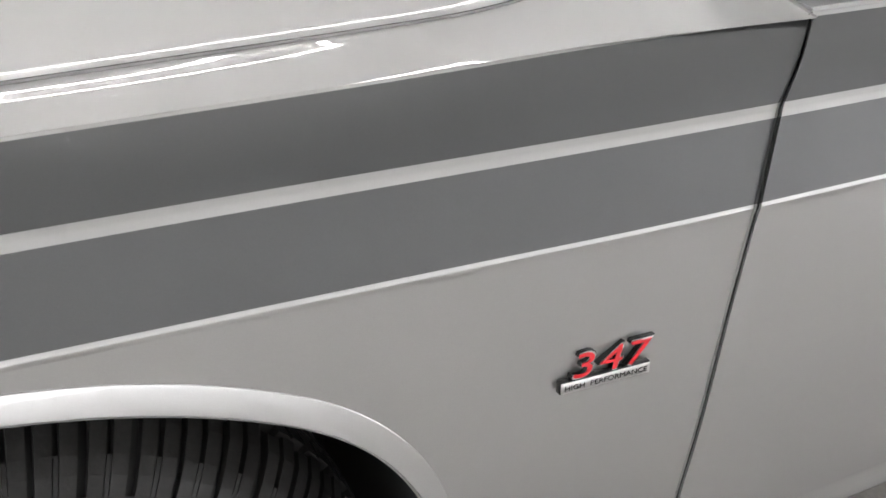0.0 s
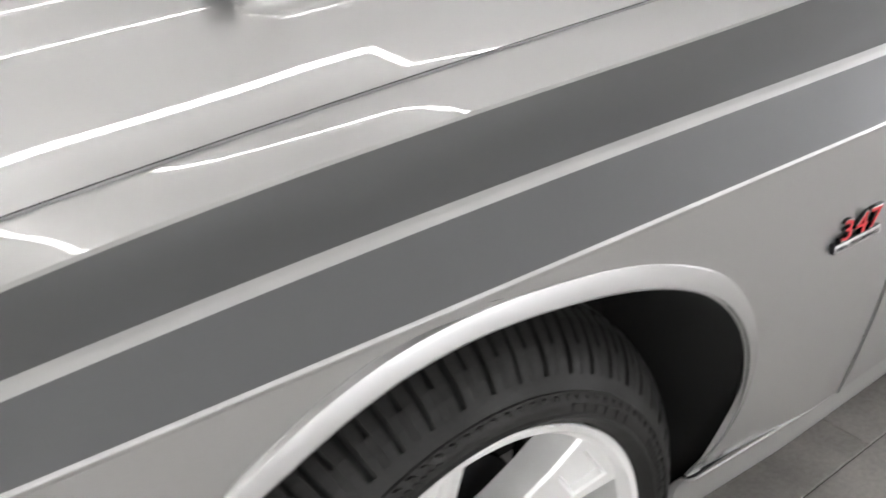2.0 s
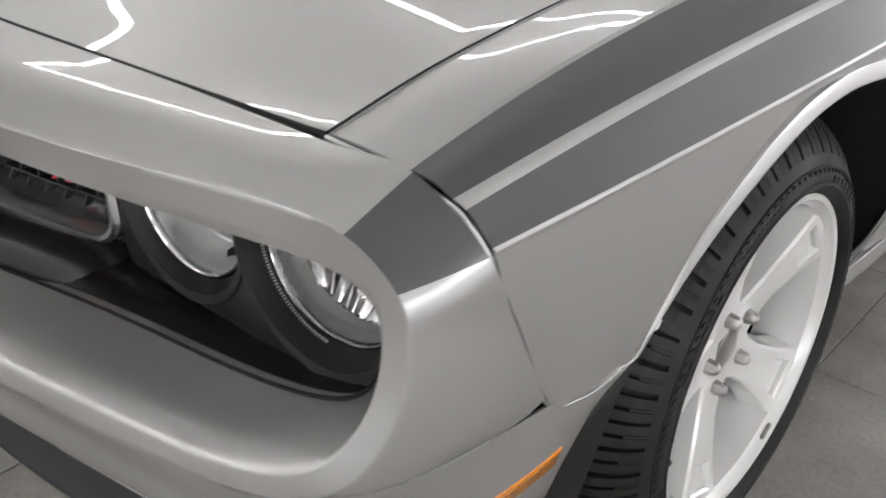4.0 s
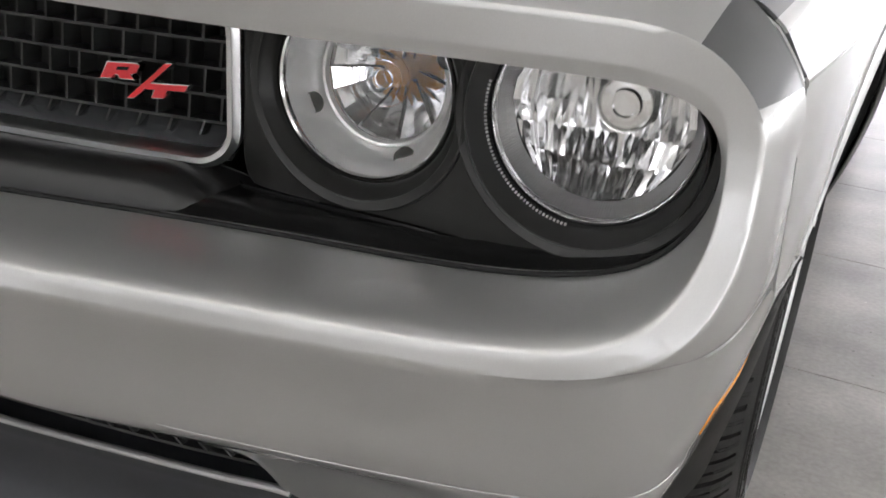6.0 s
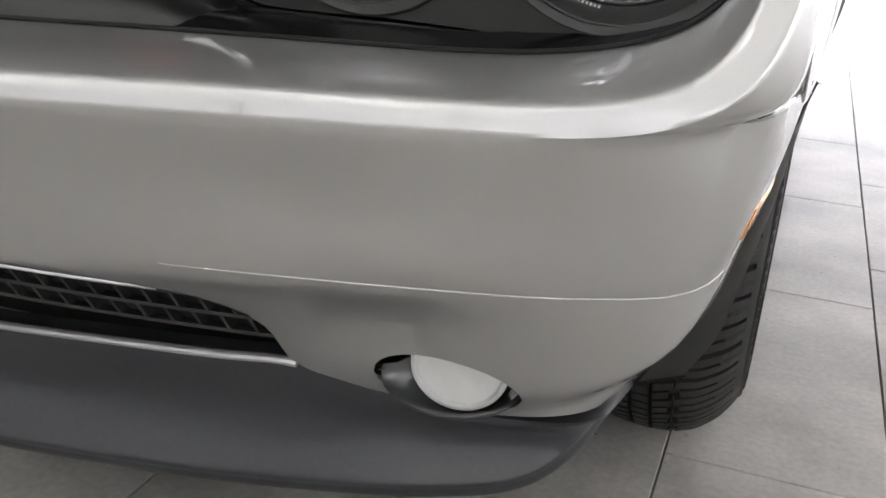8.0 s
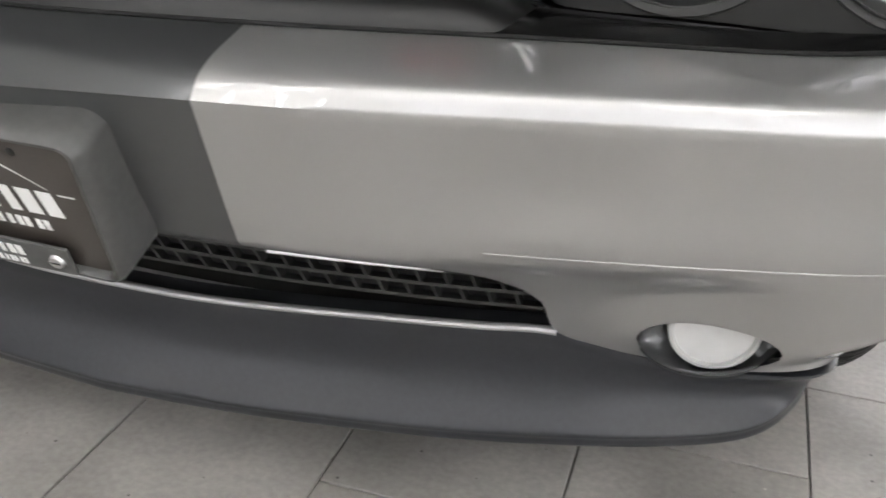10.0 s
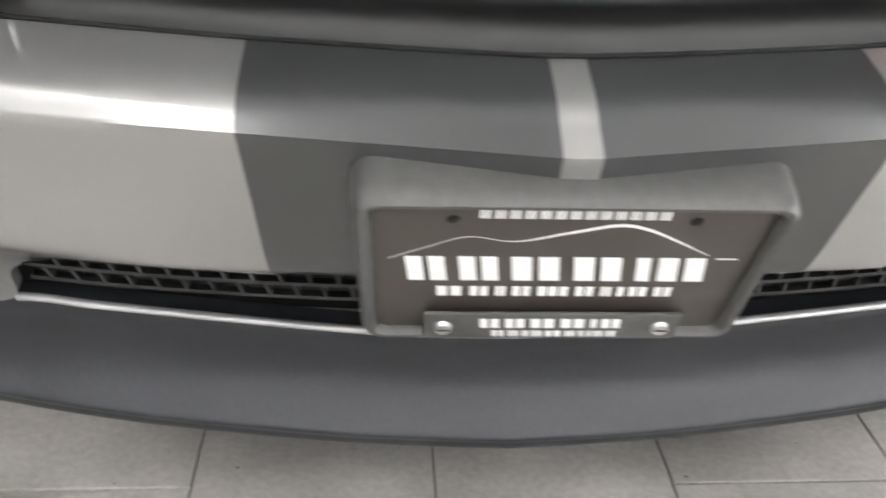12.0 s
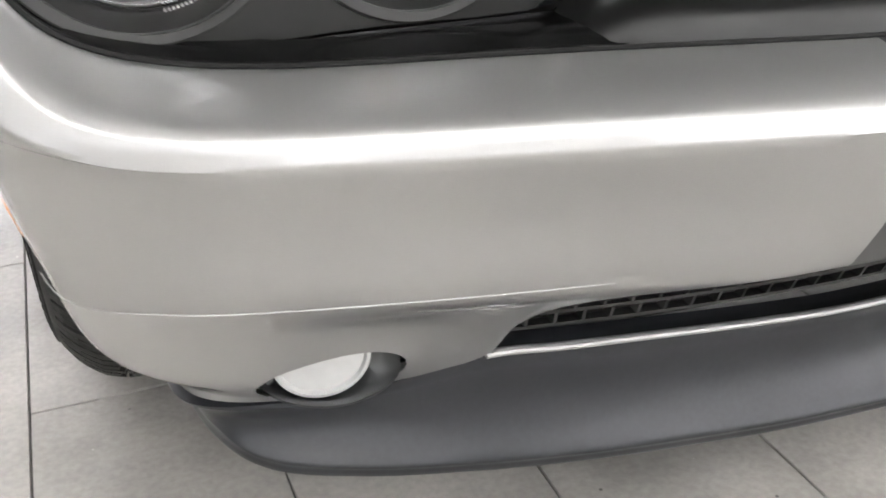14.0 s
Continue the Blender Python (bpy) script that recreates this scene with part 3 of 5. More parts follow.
# round the corner the skin follows one smooth side surface, eased to its two edges
kk = np.arange(HALF) / PER
ease = np.clip((kk - 7.2) / 0.8, 0, 1) * np.clip(12.6 - kk, 0, 1)
miss_o, miss_s = outer[:, 0] - corner_x(outer), skirt[:, 0] - corner_x(skirt)
for i, f in ((1, 0.05), (2, 0.35), (3, 0.65)):
    r = front_rows[i]
    x = corner_x(r) + miss_o * (1 - f) + miss_s * f
    front_rows[i] = np.c_[r[:, 0] * (1 - ease) + x * ease, r[:, 1:]]
ring_grid = np.array([both(r) for r in ring_rows])
front_grid = np.array([both(r) for r in loft(front_rows, 2)])

# bumper face below the lower crease: rows from the crease to the chin
FACE = [
    [low_pt(x) for x in XS] + [(0.700, 0.0945, 0.5810), (0.803, 0.1215, 0.5848), (0.880, 0.200, 0.592), (0.9015, 0.355, 0.586), (0.9125, 0.490, 0.572)],
    [(x * 0.985, low_pt(x)[1] + 0.030 + 0.004 * x, low_pt(x)[2] - 0.064) for x in XS] + [(0.692, 0.118, 0.517), (0.806, 0.146, 0.525), (0.874, 0.205, 0.530), (0.896, 0.330, 0.532), (0.900, 0.448, 0.534)],
    [(x * 0.97, prow(x) + 0.080 + 0.1323 * x * x, 0.428 + 0.0438 * x * x) for x in XS] + [(0.680, 0.139, 0.450), (0.785, 0.163, 0.456), (0.855, 0.208, 0.460), (0.879, 0.322, 0.464), (0.884, 0.426, 0.470)],
    [(x * 0.96, 0.098 + 0.15 * x * x, 0.404 + 0.01 * x * x) for x in XS[:-1]] + [(0.490, 0.156, 0.400), (0.610, 0.196, 0.386), (0.722, 0.205, 0.372), (0.818, 0.222, 0.378), (0.850, 0.322, 0.376), (0.858, 0.414, 0.380)],
    [(0.0, 0.136, 0.384), (0.0142, 0.136, 0.384), (0.095, 0.139, 0.384), (0.230, 0.149, 0.385), (0.385, 0.172, 0.385), (0.486, 0.203, 0.356), (0.511, 0.244, 0.296), (0.600, 0.268, 0.274), (0.700, 0.282, 0.272), (0.772, 0.306, 0.283), (0.796, 0.425, 0.262)],
]
face_rows = [along(r, PER) for r in FACE]
for _ in range(2):
    face_rows[1:3] = [eased(r, 3.4, 9.5) for r in face_rows[1:3]]
face_rows[0][:8 * PER] = skirt[:8 * PER]
face_fine = loft(face_rows, 6)
face_fine = np.concatenate([face_fine, face_fine[-1:] + np.array([0, 0.018, 0.004])])
HALF_F = face_fine.shape[1]
face_grid = np.array([both(r) for r in face_fine])


def face_slot(g, i, j):
    if g < 2:
        return ring_slot()(g, i, j)
    k = abs(j - (HALF_F - 1))
    k = (k if j >= HALF_F - 1 else k - 1) // PER
    return 1 if is_dark(k) else 0


def punch(ob, centre, rx, rz, tilt=0.0, sides=26):
    """Cuts an oval opening through a front panel along straight facets."""
    bm = bmesh.new()
    bm.from_mesh(ob.data)
    ct, st = math.cos(radians(tilt)), math.sin(radians(tilt))

    def local(p):
        x, z = p.x - centre[0], p.z - centre[1]
        return (x * ct + z * st) / rx, (-x * st + z * ct) / rz
    near = [f for f in bm.faces if math.hypot(*local(f.calc_center_median())) < 1.7]
    geom = list({e for f in near for e in f.edges} | {v for f in near for v in f.verts}) + near
    for k in range(sides):
        a = 2 * math.pi * k / sides
        ox, oz = rx * math.cos(a), rz * math.sin(a)
        nx, nz = math.cos(a) / rx, math.sin(a) / rz
        geom = bmesh.ops.bisect_plane(bm, geom=geom, dist=1e-6, plane_co=(centre[0] + ox * ct - oz * st, 0, centre[1] + ox * st + oz * ct), plane_no=(nx * ct - nz * st, 0, nx * st + nz * ct))["geom"]
    inside = [f for f in geom if isinstance(f, bmesh.types.BMFace) and all(math.hypot(*local(v.co)) < 1.012 for v in f.verts) and math.hypot(*local(f.calc_center_median())) < 1]
    bmesh.ops.delete(bm, geom=inside, context="FACES")
    bm.to_mesh(ob.data)
    bm.free()


fascia = sheet("front_bumper", [(ring_grid, True), (front_grid, True), (face_grid, True)], [silver, charcoal], car,
               "silver bumper cover with two wide charcoal stripes", 0.003, face_slot, 52)
FOG = (0.655, 0.311)
for sgn in (1, -1):
    punch(fascia, (sgn * FOG[0], FOG[1]), 0.068, 0.040, sgn * 4)


# ---- hood ----
def ramp(v, a, b):
    t = min(max((v - a) / (b - a), 0.0), 1.0)
    return t * t * (3 - 2 * t)


def hood_grid():
    """Half the hood: columns from the middle out to the gap, rows from the front edge back; two scoops rise from it."""
    rows = []
    for y01 in np.r_[np.linspace(0, 0.06, 5), np.linspace(0.08, 1, 74)]:
        row = []
        for x01 in np.linspace(0, 1, 64):
            xe = gap_at(0.240 + y01 * (1.60 - 0.240))[0] - 0.0045
            x = x01 * xe
            y_front = hood_y(x) + 0.0050
            y = y_front + y01 * (1.60 - y_front)
            run = y01 * 1.36
            z_edge = gap_at(min(max(y, 0.235), 1.62))[2]
            z = hood_z(x) + (z_edge - hood_z(xe)) * 1.0
            # crowned skin with a raised middle
            z += 0.018 * (1 - x01 ** 2) * ramp(run, -0.12, 0.42)
            rise = 1 / (1 + math.exp((x - 0.385 - 0.04 * (1 - y01)) / 0.026))
            z += 0.020 * rise * ramp(run, 0.0, 0.45)
            z += 0.030 * ramp(y, 0.900, 0.925) * (1 - ramp(y, 1.10, 1.55)) * ramp(x, 0.15, 0.21) * (1 - ramp(x, 0.455, 0.515))
            z -= 0.004 * math.exp(-((run) / 0.012) ** 2) + 0.0010 * math.exp(-(((1 - x01) * xe) / 0.006) ** 2)
            row.append((x, y, z))
        rows.append(row)
    return np.array(rows)


hg = hood_grid()
hood_full = np.array([both(r) for r in hg])


def hood_slot(g, i, j):
    x = abs(hood_full[i, j][0] + hood_full[i, j + 1][0]) / 2
    return 1 if 0.0142 < x < 0.242 else 0


sheet("hood", [(hood_full, False)], [silver, charcoal], car, "silver hood with raised middle", 0.004, hood_slot, 40)

# scoop inlets and the bright marks on their sides
def hood_top(x, y):
    d = np.linalg.norm(hg[:, :, :2] - np.array([x, y]), axis=2)
    return hg[np.unravel_index(np.argmin(d), d.shape)][2]


for sgn in (1, -1):
    g = np.array([[(sgn * x, 0.897 + 0.004 * f, hood_top(x, 0.875) + 0.002 + 0.026 * f) for x in np.linspace(0.215, 0.450, 16)] for f in np.linspace(0, 1, 5)])
    sheet("scoop_inlet", [(g, sgn < 0)], [recess_black], car, "black inlet of the hood scoop", 0.003, None, 60)
    for k in range(3):
        z0 = hood_top(0.33, 0.875) + 0.006 + 0.008 * k
        part("inlet_bar", tube([(sgn * x, 0.8945, z0) for x in np.linspace(0.22, 0.445, 8)], 0.0014, 6), gloss_black, car)
    for k in range(7):
        y = 1.042 + 0.0105 * k
        zc = hood_top(0.487, y)
        o = part("hood_mark", box(0.003, 0.0075, 0.009, (sgn * 0.4885, y, zc + 0.0025), 0.0006), satin_chrome, car, "small bright raised mark")

# near-black boxes added behind the panels for the shade in gaps and openings
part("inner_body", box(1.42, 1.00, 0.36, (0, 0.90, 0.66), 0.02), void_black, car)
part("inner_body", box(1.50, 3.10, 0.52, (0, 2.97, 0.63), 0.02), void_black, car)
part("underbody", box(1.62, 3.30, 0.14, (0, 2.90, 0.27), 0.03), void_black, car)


def sunk_strip(points, radius=0.0024, mat=void_black):
    """An added strip sunk in a panel gap, near-black for its shade by default."""
    part("gap_seal", tube(points, radius, 6), mat, car)


for sgn in (1, -1):
    m = np.array([sgn, 1, 1])
    sunk_strip(np.array([gap_at(y) + np.array([-0.0024, 0, -0.0002]) for y in np.linspace(0.236, 1.58, 80)]) * m, 0.0026)
    f = [gap_at(0.234), shoulder_at(0.2515), mid_high(0.262), mid_low(0.268), crease_at(0.279)] + [np.array([side_x(y, z), y, z]) for y, z in spline(SEAM, 14)[1:]] + [np.array([side_x(y, z), y, z]) for y, z in spline([SEAM[-1], (0.430, 0.566), ARCH[0]], 8)[1:]]
    sunk_strip((spline(f, 60) + np.array([-0.0020, -0.0012, -0.0008])) * m, 0.0022, silver)
    d = [shoulder_at(1.625), mid_high(1.544), mid_low(1.535), crease_at(1.500)] + [np.array([side_x(y + 0.0024, z) + 0.0006, y + 0.0024, z]) for y, z in spline(DOOR, 16)[1:]]
    sunk_strip((resample(d, 70) + np.array([-0.0012, 0.0, -0.0004])) * m, 0.0024)
sunk_strip(both(inner[:10 * PER] + np.array([0, 0.0015, 0.0016])), 0.0020)
hx = np.linspace(-0.772, 0.772, 60)
sunk_strip([(x, hood_y(x) + 0.0018, hood_z(x) - 0.0012) for x in hx])
for sgn in (1, -1):
    ridge = along([r for r in FACE[2]], PER)
    i0 = int(np.argmin(np.abs(ridge[:, 0] - 0.470)))
    part("moulding_line", tube((ridge[i0:PER * 8 + 4] + np.array([0.0, 0.0004, 0.0])) * np.array([sgn, 1, 1]), 0.0006, 6), silver, car, "fine raised moulding line")


def aim_front(x, y, z, yaw=0.0, pitch=0.0):
    """A frame whose own x axis points out of the car's front."""
    return Matrix.Translation((x, y, z)) @ Matrix.Rotation(radians(-90 + yaw), 4, "Z") @ Matrix.Rotation(radians(pitch), 4, "Y")


# ---- recess panel, grille ----
def panel_y(x):
    x = abs(x)
    return 0.2205


liner_in = inner + np.array([0, 0.013, 0])
mid = np.array([p + np.array([-0.012 * (p[0] > 0.7), 0.035, 0.010 if p[2] < 0.65 else (-0.006 if p[2] > 0.78 else 0)]) for p in inner])
back = np.array([(p[0] * 0.985, panel_y(p[0]) + 0.002 if p[0] > 0.46 else 0.168 + 0.27 * p[0] ** 2 + 0.02, min(max(p[2], 0.622), 0.790)) for p in inner])
liner = np.array([both(r) for r in loft([liner_in, mid, back], 4)])
sheet("grille_recess", [(liner, True)], [recess_black], car, "black recess behind the bumper lip", 0.002, None, 40)
LAMPS = ((0.7640, 0.7325, 0.0815), (0.5760, 0.7265, 0.0795))


def holed_plate(outline, holes, y, deep, sgn):
    """A flat panel facing the front with round holes, its rim rolled back."""
    bm = bmesh.new()
    o = np.array(outline)
    mid_o = o.mean(axis=0)

    def loop(pts, yy):
        return [bm.verts.new((sgn * x, yy, z)) for x, z in pts]
    rim = [loop(mid_o + (o - mid_o) * f, y + dy) for f, dy in ((0.985, 0.0), (0.994, 0.0012), (1.0, 0.005), (1.0, deep))]
    edges = []
    for a, b2 in zip(rim, rim[1:]):
        for k in range(len(a)):
            j = (k + 1) % len(a)
            bm.faces.new((a[k], a[j], b2[j], b2[k]))
    edges += [bm.edges.get((rim[0][k], rim[0][(k + 1) % len(o)])) for k in range(len(o))]
    for hx, hz, r in holes:
        ring = [(hx + r * math.cos(a), hz + r * math.sin(a)) for a in np.linspace(0, 2 * math.pi, 64, endpoint=False)]
        lp, lb = loop(ring, y), loop(ring, y + 0.012)
        for k in range(64):
            j = (k + 1) % 64
            edges.append(bm.edges.new((lp[k], lp[j])))
            bm.faces.new((lp[k], lp[j], lb[j], lb[k]))
    bmesh.ops.triangle_fill(bm, use_beauty=True, use_dissolve=False, edges=edges)
    bmesh.ops.recalc_face_normals(bm, faces=bm.faces)
    return bm


PANEL = spline([(0.468, 0.700), (0.468, 0.645), (0.476, 0.629), (0.500, 0.626), (0.606, 0.627), (0.723, 0.625), (0.800, 0.627), (0.832, 0.633), (0.854, 0.648), (0.862, 0.676), (0.860, 0.728), (0.856, 0.770)], 70).tolist() + [[0.850, 0.815], [0.468, 0.815]]
for sgn in (1, -1):
    part("headlight_panel", holed_plate(PANEL, [(lx, lz, lr + 0.0105) for lx, lz, lr in LAMPS], panel_y(0.6), 0.035, sgn), satin_black, car, "satin black panel round the headlights", sharp=40)
    for lx, lz, lr in LAMPS:
        o = part("lamp_surround", lathe([(-0.006, lr + 0.0100), (0.0005, lr + 0.0110), (0.0032, lr + 0.0165), (0.0038, lr + 0.0180), (0.0032, lr + 0.0195), (-0.001, lr + 0.0205)], 64), satin_black, car)
        o.matrix_world = aim_front(sgn * lx, panel_y(lx), lz)


# rounded black beam below the grille
def beam():
    rows = []
    for a, (dy, dz) in enumerate(((0.004, -0.002), (0.006, 0.006), (0.012, 0.018), (0.024, 0.027), (0.040, 0.030), (0.075, 0.030))):
        row = []
        for x in np.linspace(-0.520, 0.520, 150):
            end = ramp(abs(x), 0.400, 0.515)
            row.append((x, lip_pt(x)[1] + dy + 0.030 * end, lip_pt(x)[2] + dz * (1 - end) - 0.004 * end))
        rows.append(row)
    return np.array(rows)


sheet("lower_beam", [(beam(), True)], [beam_black], car, "rounded satin black beam below the grille", 0.002, None, 50)


def grille_pt(x, z, off=0.0):
    return Vector((x, 0.168 + 0.27 * x * x + off, z))


def grille():
    g = new("grille")
    g.parent = car
    tagged(g, "black staggered mesh grille in a satin chrome ring")
    # ring: a rounded oblong that follows the curve of the nose
    hw, z0, z1, r = 0.462, 0.637, 0.788, 0.035
    out = []
    for cx, cz, a0 in ((hw - r, z1 - r, 0), (-hw + r, z1 - r, 90), (-hw + r, z0 + r, 180), (hw - r, z0 + r, 270)):
        for a in np.linspace(a0, a0 + 90, 9):
            out.append((cx + r * math.cos(radians(a)), cz + r * math.sin(radians(a))))
    dense = []
    for (xa, za), (xb, zb) in zip(out, out[1:] + out[:1]):
        n = max(1, int(math.hypot(xb - xa, zb - za) / 0.02))
        dense += [(xa + (xb - xa) * k / n, za + (zb - za) * k / n) for k in range(n)]
    m = len(dense)
    bm = bmesh.new()
    prof = ((0.000, 0.010), (-0.003, 0.000), (0.001, -0.0045), (0.0015, -0.006), (0.0065, -0.006), (0.0095, -0.001), (0.0125, 0.030))
    rings = []
    for i, (x, z) in enumerate(dense):
        (xa, za), (xb, zb) = dense[i - 1], dense[(i + 1) % m]
        d = Vector((xb - xa, 0, zb - za)).normalized()
        inw = Vector((-d.z, 0, d.x))
        rings.append([bm.verts.new(grille_pt(x, z) + inw * a + Vector((0, b - 0.004, 0))) for a, b in prof])
    for i in range(m):
        a, b = rings[i], rings[(i + 1) % m]
        for k in range(len(prof) - 1):
            bm.faces.new((a[k], b[k], b[k + 1], a[k + 1]))
    bmesh.ops.recalc_face_normals(bm, faces=bm.faces)
    part("ring", bm, satin_chrome, g, "satin chrome ring", sharp=50)
    # staggered mesh
    bm = bmesh.new()

    def bar(p, q, wide, deep):
        p, q = Vector(p), Vector(q)
        d = (q - p).normalized()
        s = Vector((0, 1, 0)).cross(d).normalized() * wide / 2
        y = Vector((0, deep, 0))
        a = [bm.verts.new(v) for v in (p - s, p + s, q + s, q - s, p - s * 0.6 + y, p + s * 0.6 + y, q + s * 0.6 + y, q - s * 0.6 + y)]
        for f in ((0, 1, 2, 3), (0, 4, 5, 1), (2, 6, 7, 3), (1, 5, 6, 2), (3, 7, 4, 0)):
            bm.faces.new([a[k] for k in f])
    rows = [0.6665 + 0.0240 * k for k in range(6)]
    for z in rows:
        xs = np.linspace(-0.452, 0.452, 38)
        for xa, xb in zip(xs, xs[1:]):
            bar(grille_pt(xa, z, 0.026), grille_pt(xb, z, 0.026), 0.0026, 0.022)
    for i, z in enumerate(rows[:-1]):
        for k in range(-15, 16):
            x = (k + 0.5 * (i % 2)) * 0.0305
            if abs(x) < 0.452:
                bar(grille_pt(x, z, 0.027), grille_pt(x + 0.002, z + 0.0240, 0.027), 0.0026, 0.022)
    for k in range(-14, 15):
        x = (k + 0.5) * 0.0305
        bar(grille_pt(x, 0.655, 0.020), grille_pt(x, 0.6665, 0.027), 0.0026, 0.022)
    bmesh.ops.recalc_face_normals(bm, faces=bm.faces)
    part("grille_mesh", bm, mesh_black, g, "black staggered mesh", smooth=False)
    # near-black sheet painting the shade behind the mesh
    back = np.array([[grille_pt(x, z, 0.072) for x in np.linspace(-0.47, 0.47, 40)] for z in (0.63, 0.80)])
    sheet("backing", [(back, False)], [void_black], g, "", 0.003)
    # polished floor of the ring
    shelf = np.array([[grille_pt(x, 0.6425 + 0.022 * f, 0.002 + 0.036 * f) for x in np.linspace(-0.452, 0.452, 40)] for f in (0, 0.5, 1)])
    sheet("ring_floor", [(shelf, False)], [shelf_grey], g, "polished dark grey shelf inside the ring", 0.002)
    return g


grille()


def prism(points, depth):
    """A bmesh plate from an outline in its own plane: x right, y up, thickness towards -z."""
    bm = bmesh.new()
    a = [bm.verts.new((x, y, 0)) for x, y in points]
    b = [bm.verts.new((x, y, -depth)) for x, y in points]
    bm.faces.new(a)
    bm.faces.new(b[::-1])
    for i in range(len(a)):
        j = (i + 1) % len(a)
        bm.faces.new((a[i], b[i], b[j], a[j]))
    bmesh.ops.recalc_face_normals(bm, faces=bm.faces)
    return bm


def grille_emblem():
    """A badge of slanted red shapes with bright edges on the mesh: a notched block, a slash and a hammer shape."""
    b = new("emblem")
    b.parent = car
    b.matrix_world = Matrix(((1, 0, 0, 0.367), (0.19, 0, -1, 0.2165), (0, 0.72, 0, 0.6985), (0, 0, 0, 1)))
    tagged(b, "small red slanted emblem with bright edges on the grille")
    sl = 0.35
    lean = lambda pts: [(x + sl * y, y) for x, y in pts]
    shapes = (
        lean([(-0.046, 0.002), (-0.034, 0.002), (-0.033, 0.007), (-0.029, 0.007), (-0.025, 0.002), (-0.012, 0.002), (-0.017, 0.0075), (-0.011, 0.010), (-0.010, 0.018), (-0.014, 0.021), (-0.043, 0.021)]),
        [(-0.020, -0.021), (-0.013, -0.021), (0.030, 0.023), (0.023, 0.023)],
        lean([(0.012, -0.019), (0.024, -0.019), (0.025, -0.009), (0.043, -0.009), (0.044, -0.002), (0.004, -0.002), (0.003, -0.009), (0.013, -0.009)]),
    )
    for pts in shapes:
        c = np.mean(pts, axis=0)
        big = [(x + (0.0012 if x > c[0] else -0.0012), y + (0.0012 if y > c[1] else -0.0012)) for x, y in pts]
        o = part("edge", prism(big, 0.008), chrome, b, smooth=False)
        o2 = part("enamel", prism(pts, 0.004), red_enamel, b, "red enamel face", smooth=False)
        o2.location = (0, 0, 0.0008)
    eye = part("enamel_eye", prism(lean([(-0.032, 0.0125), (-0.020, 0.0125), (-0.019, 0.0165), (-0.031, 0.0165)]), 0.001), gloss_black, b, "black eye of the block", smooth=False)
    eye.location = (0, 0, 0.0014)
    return b


grille_emblem()


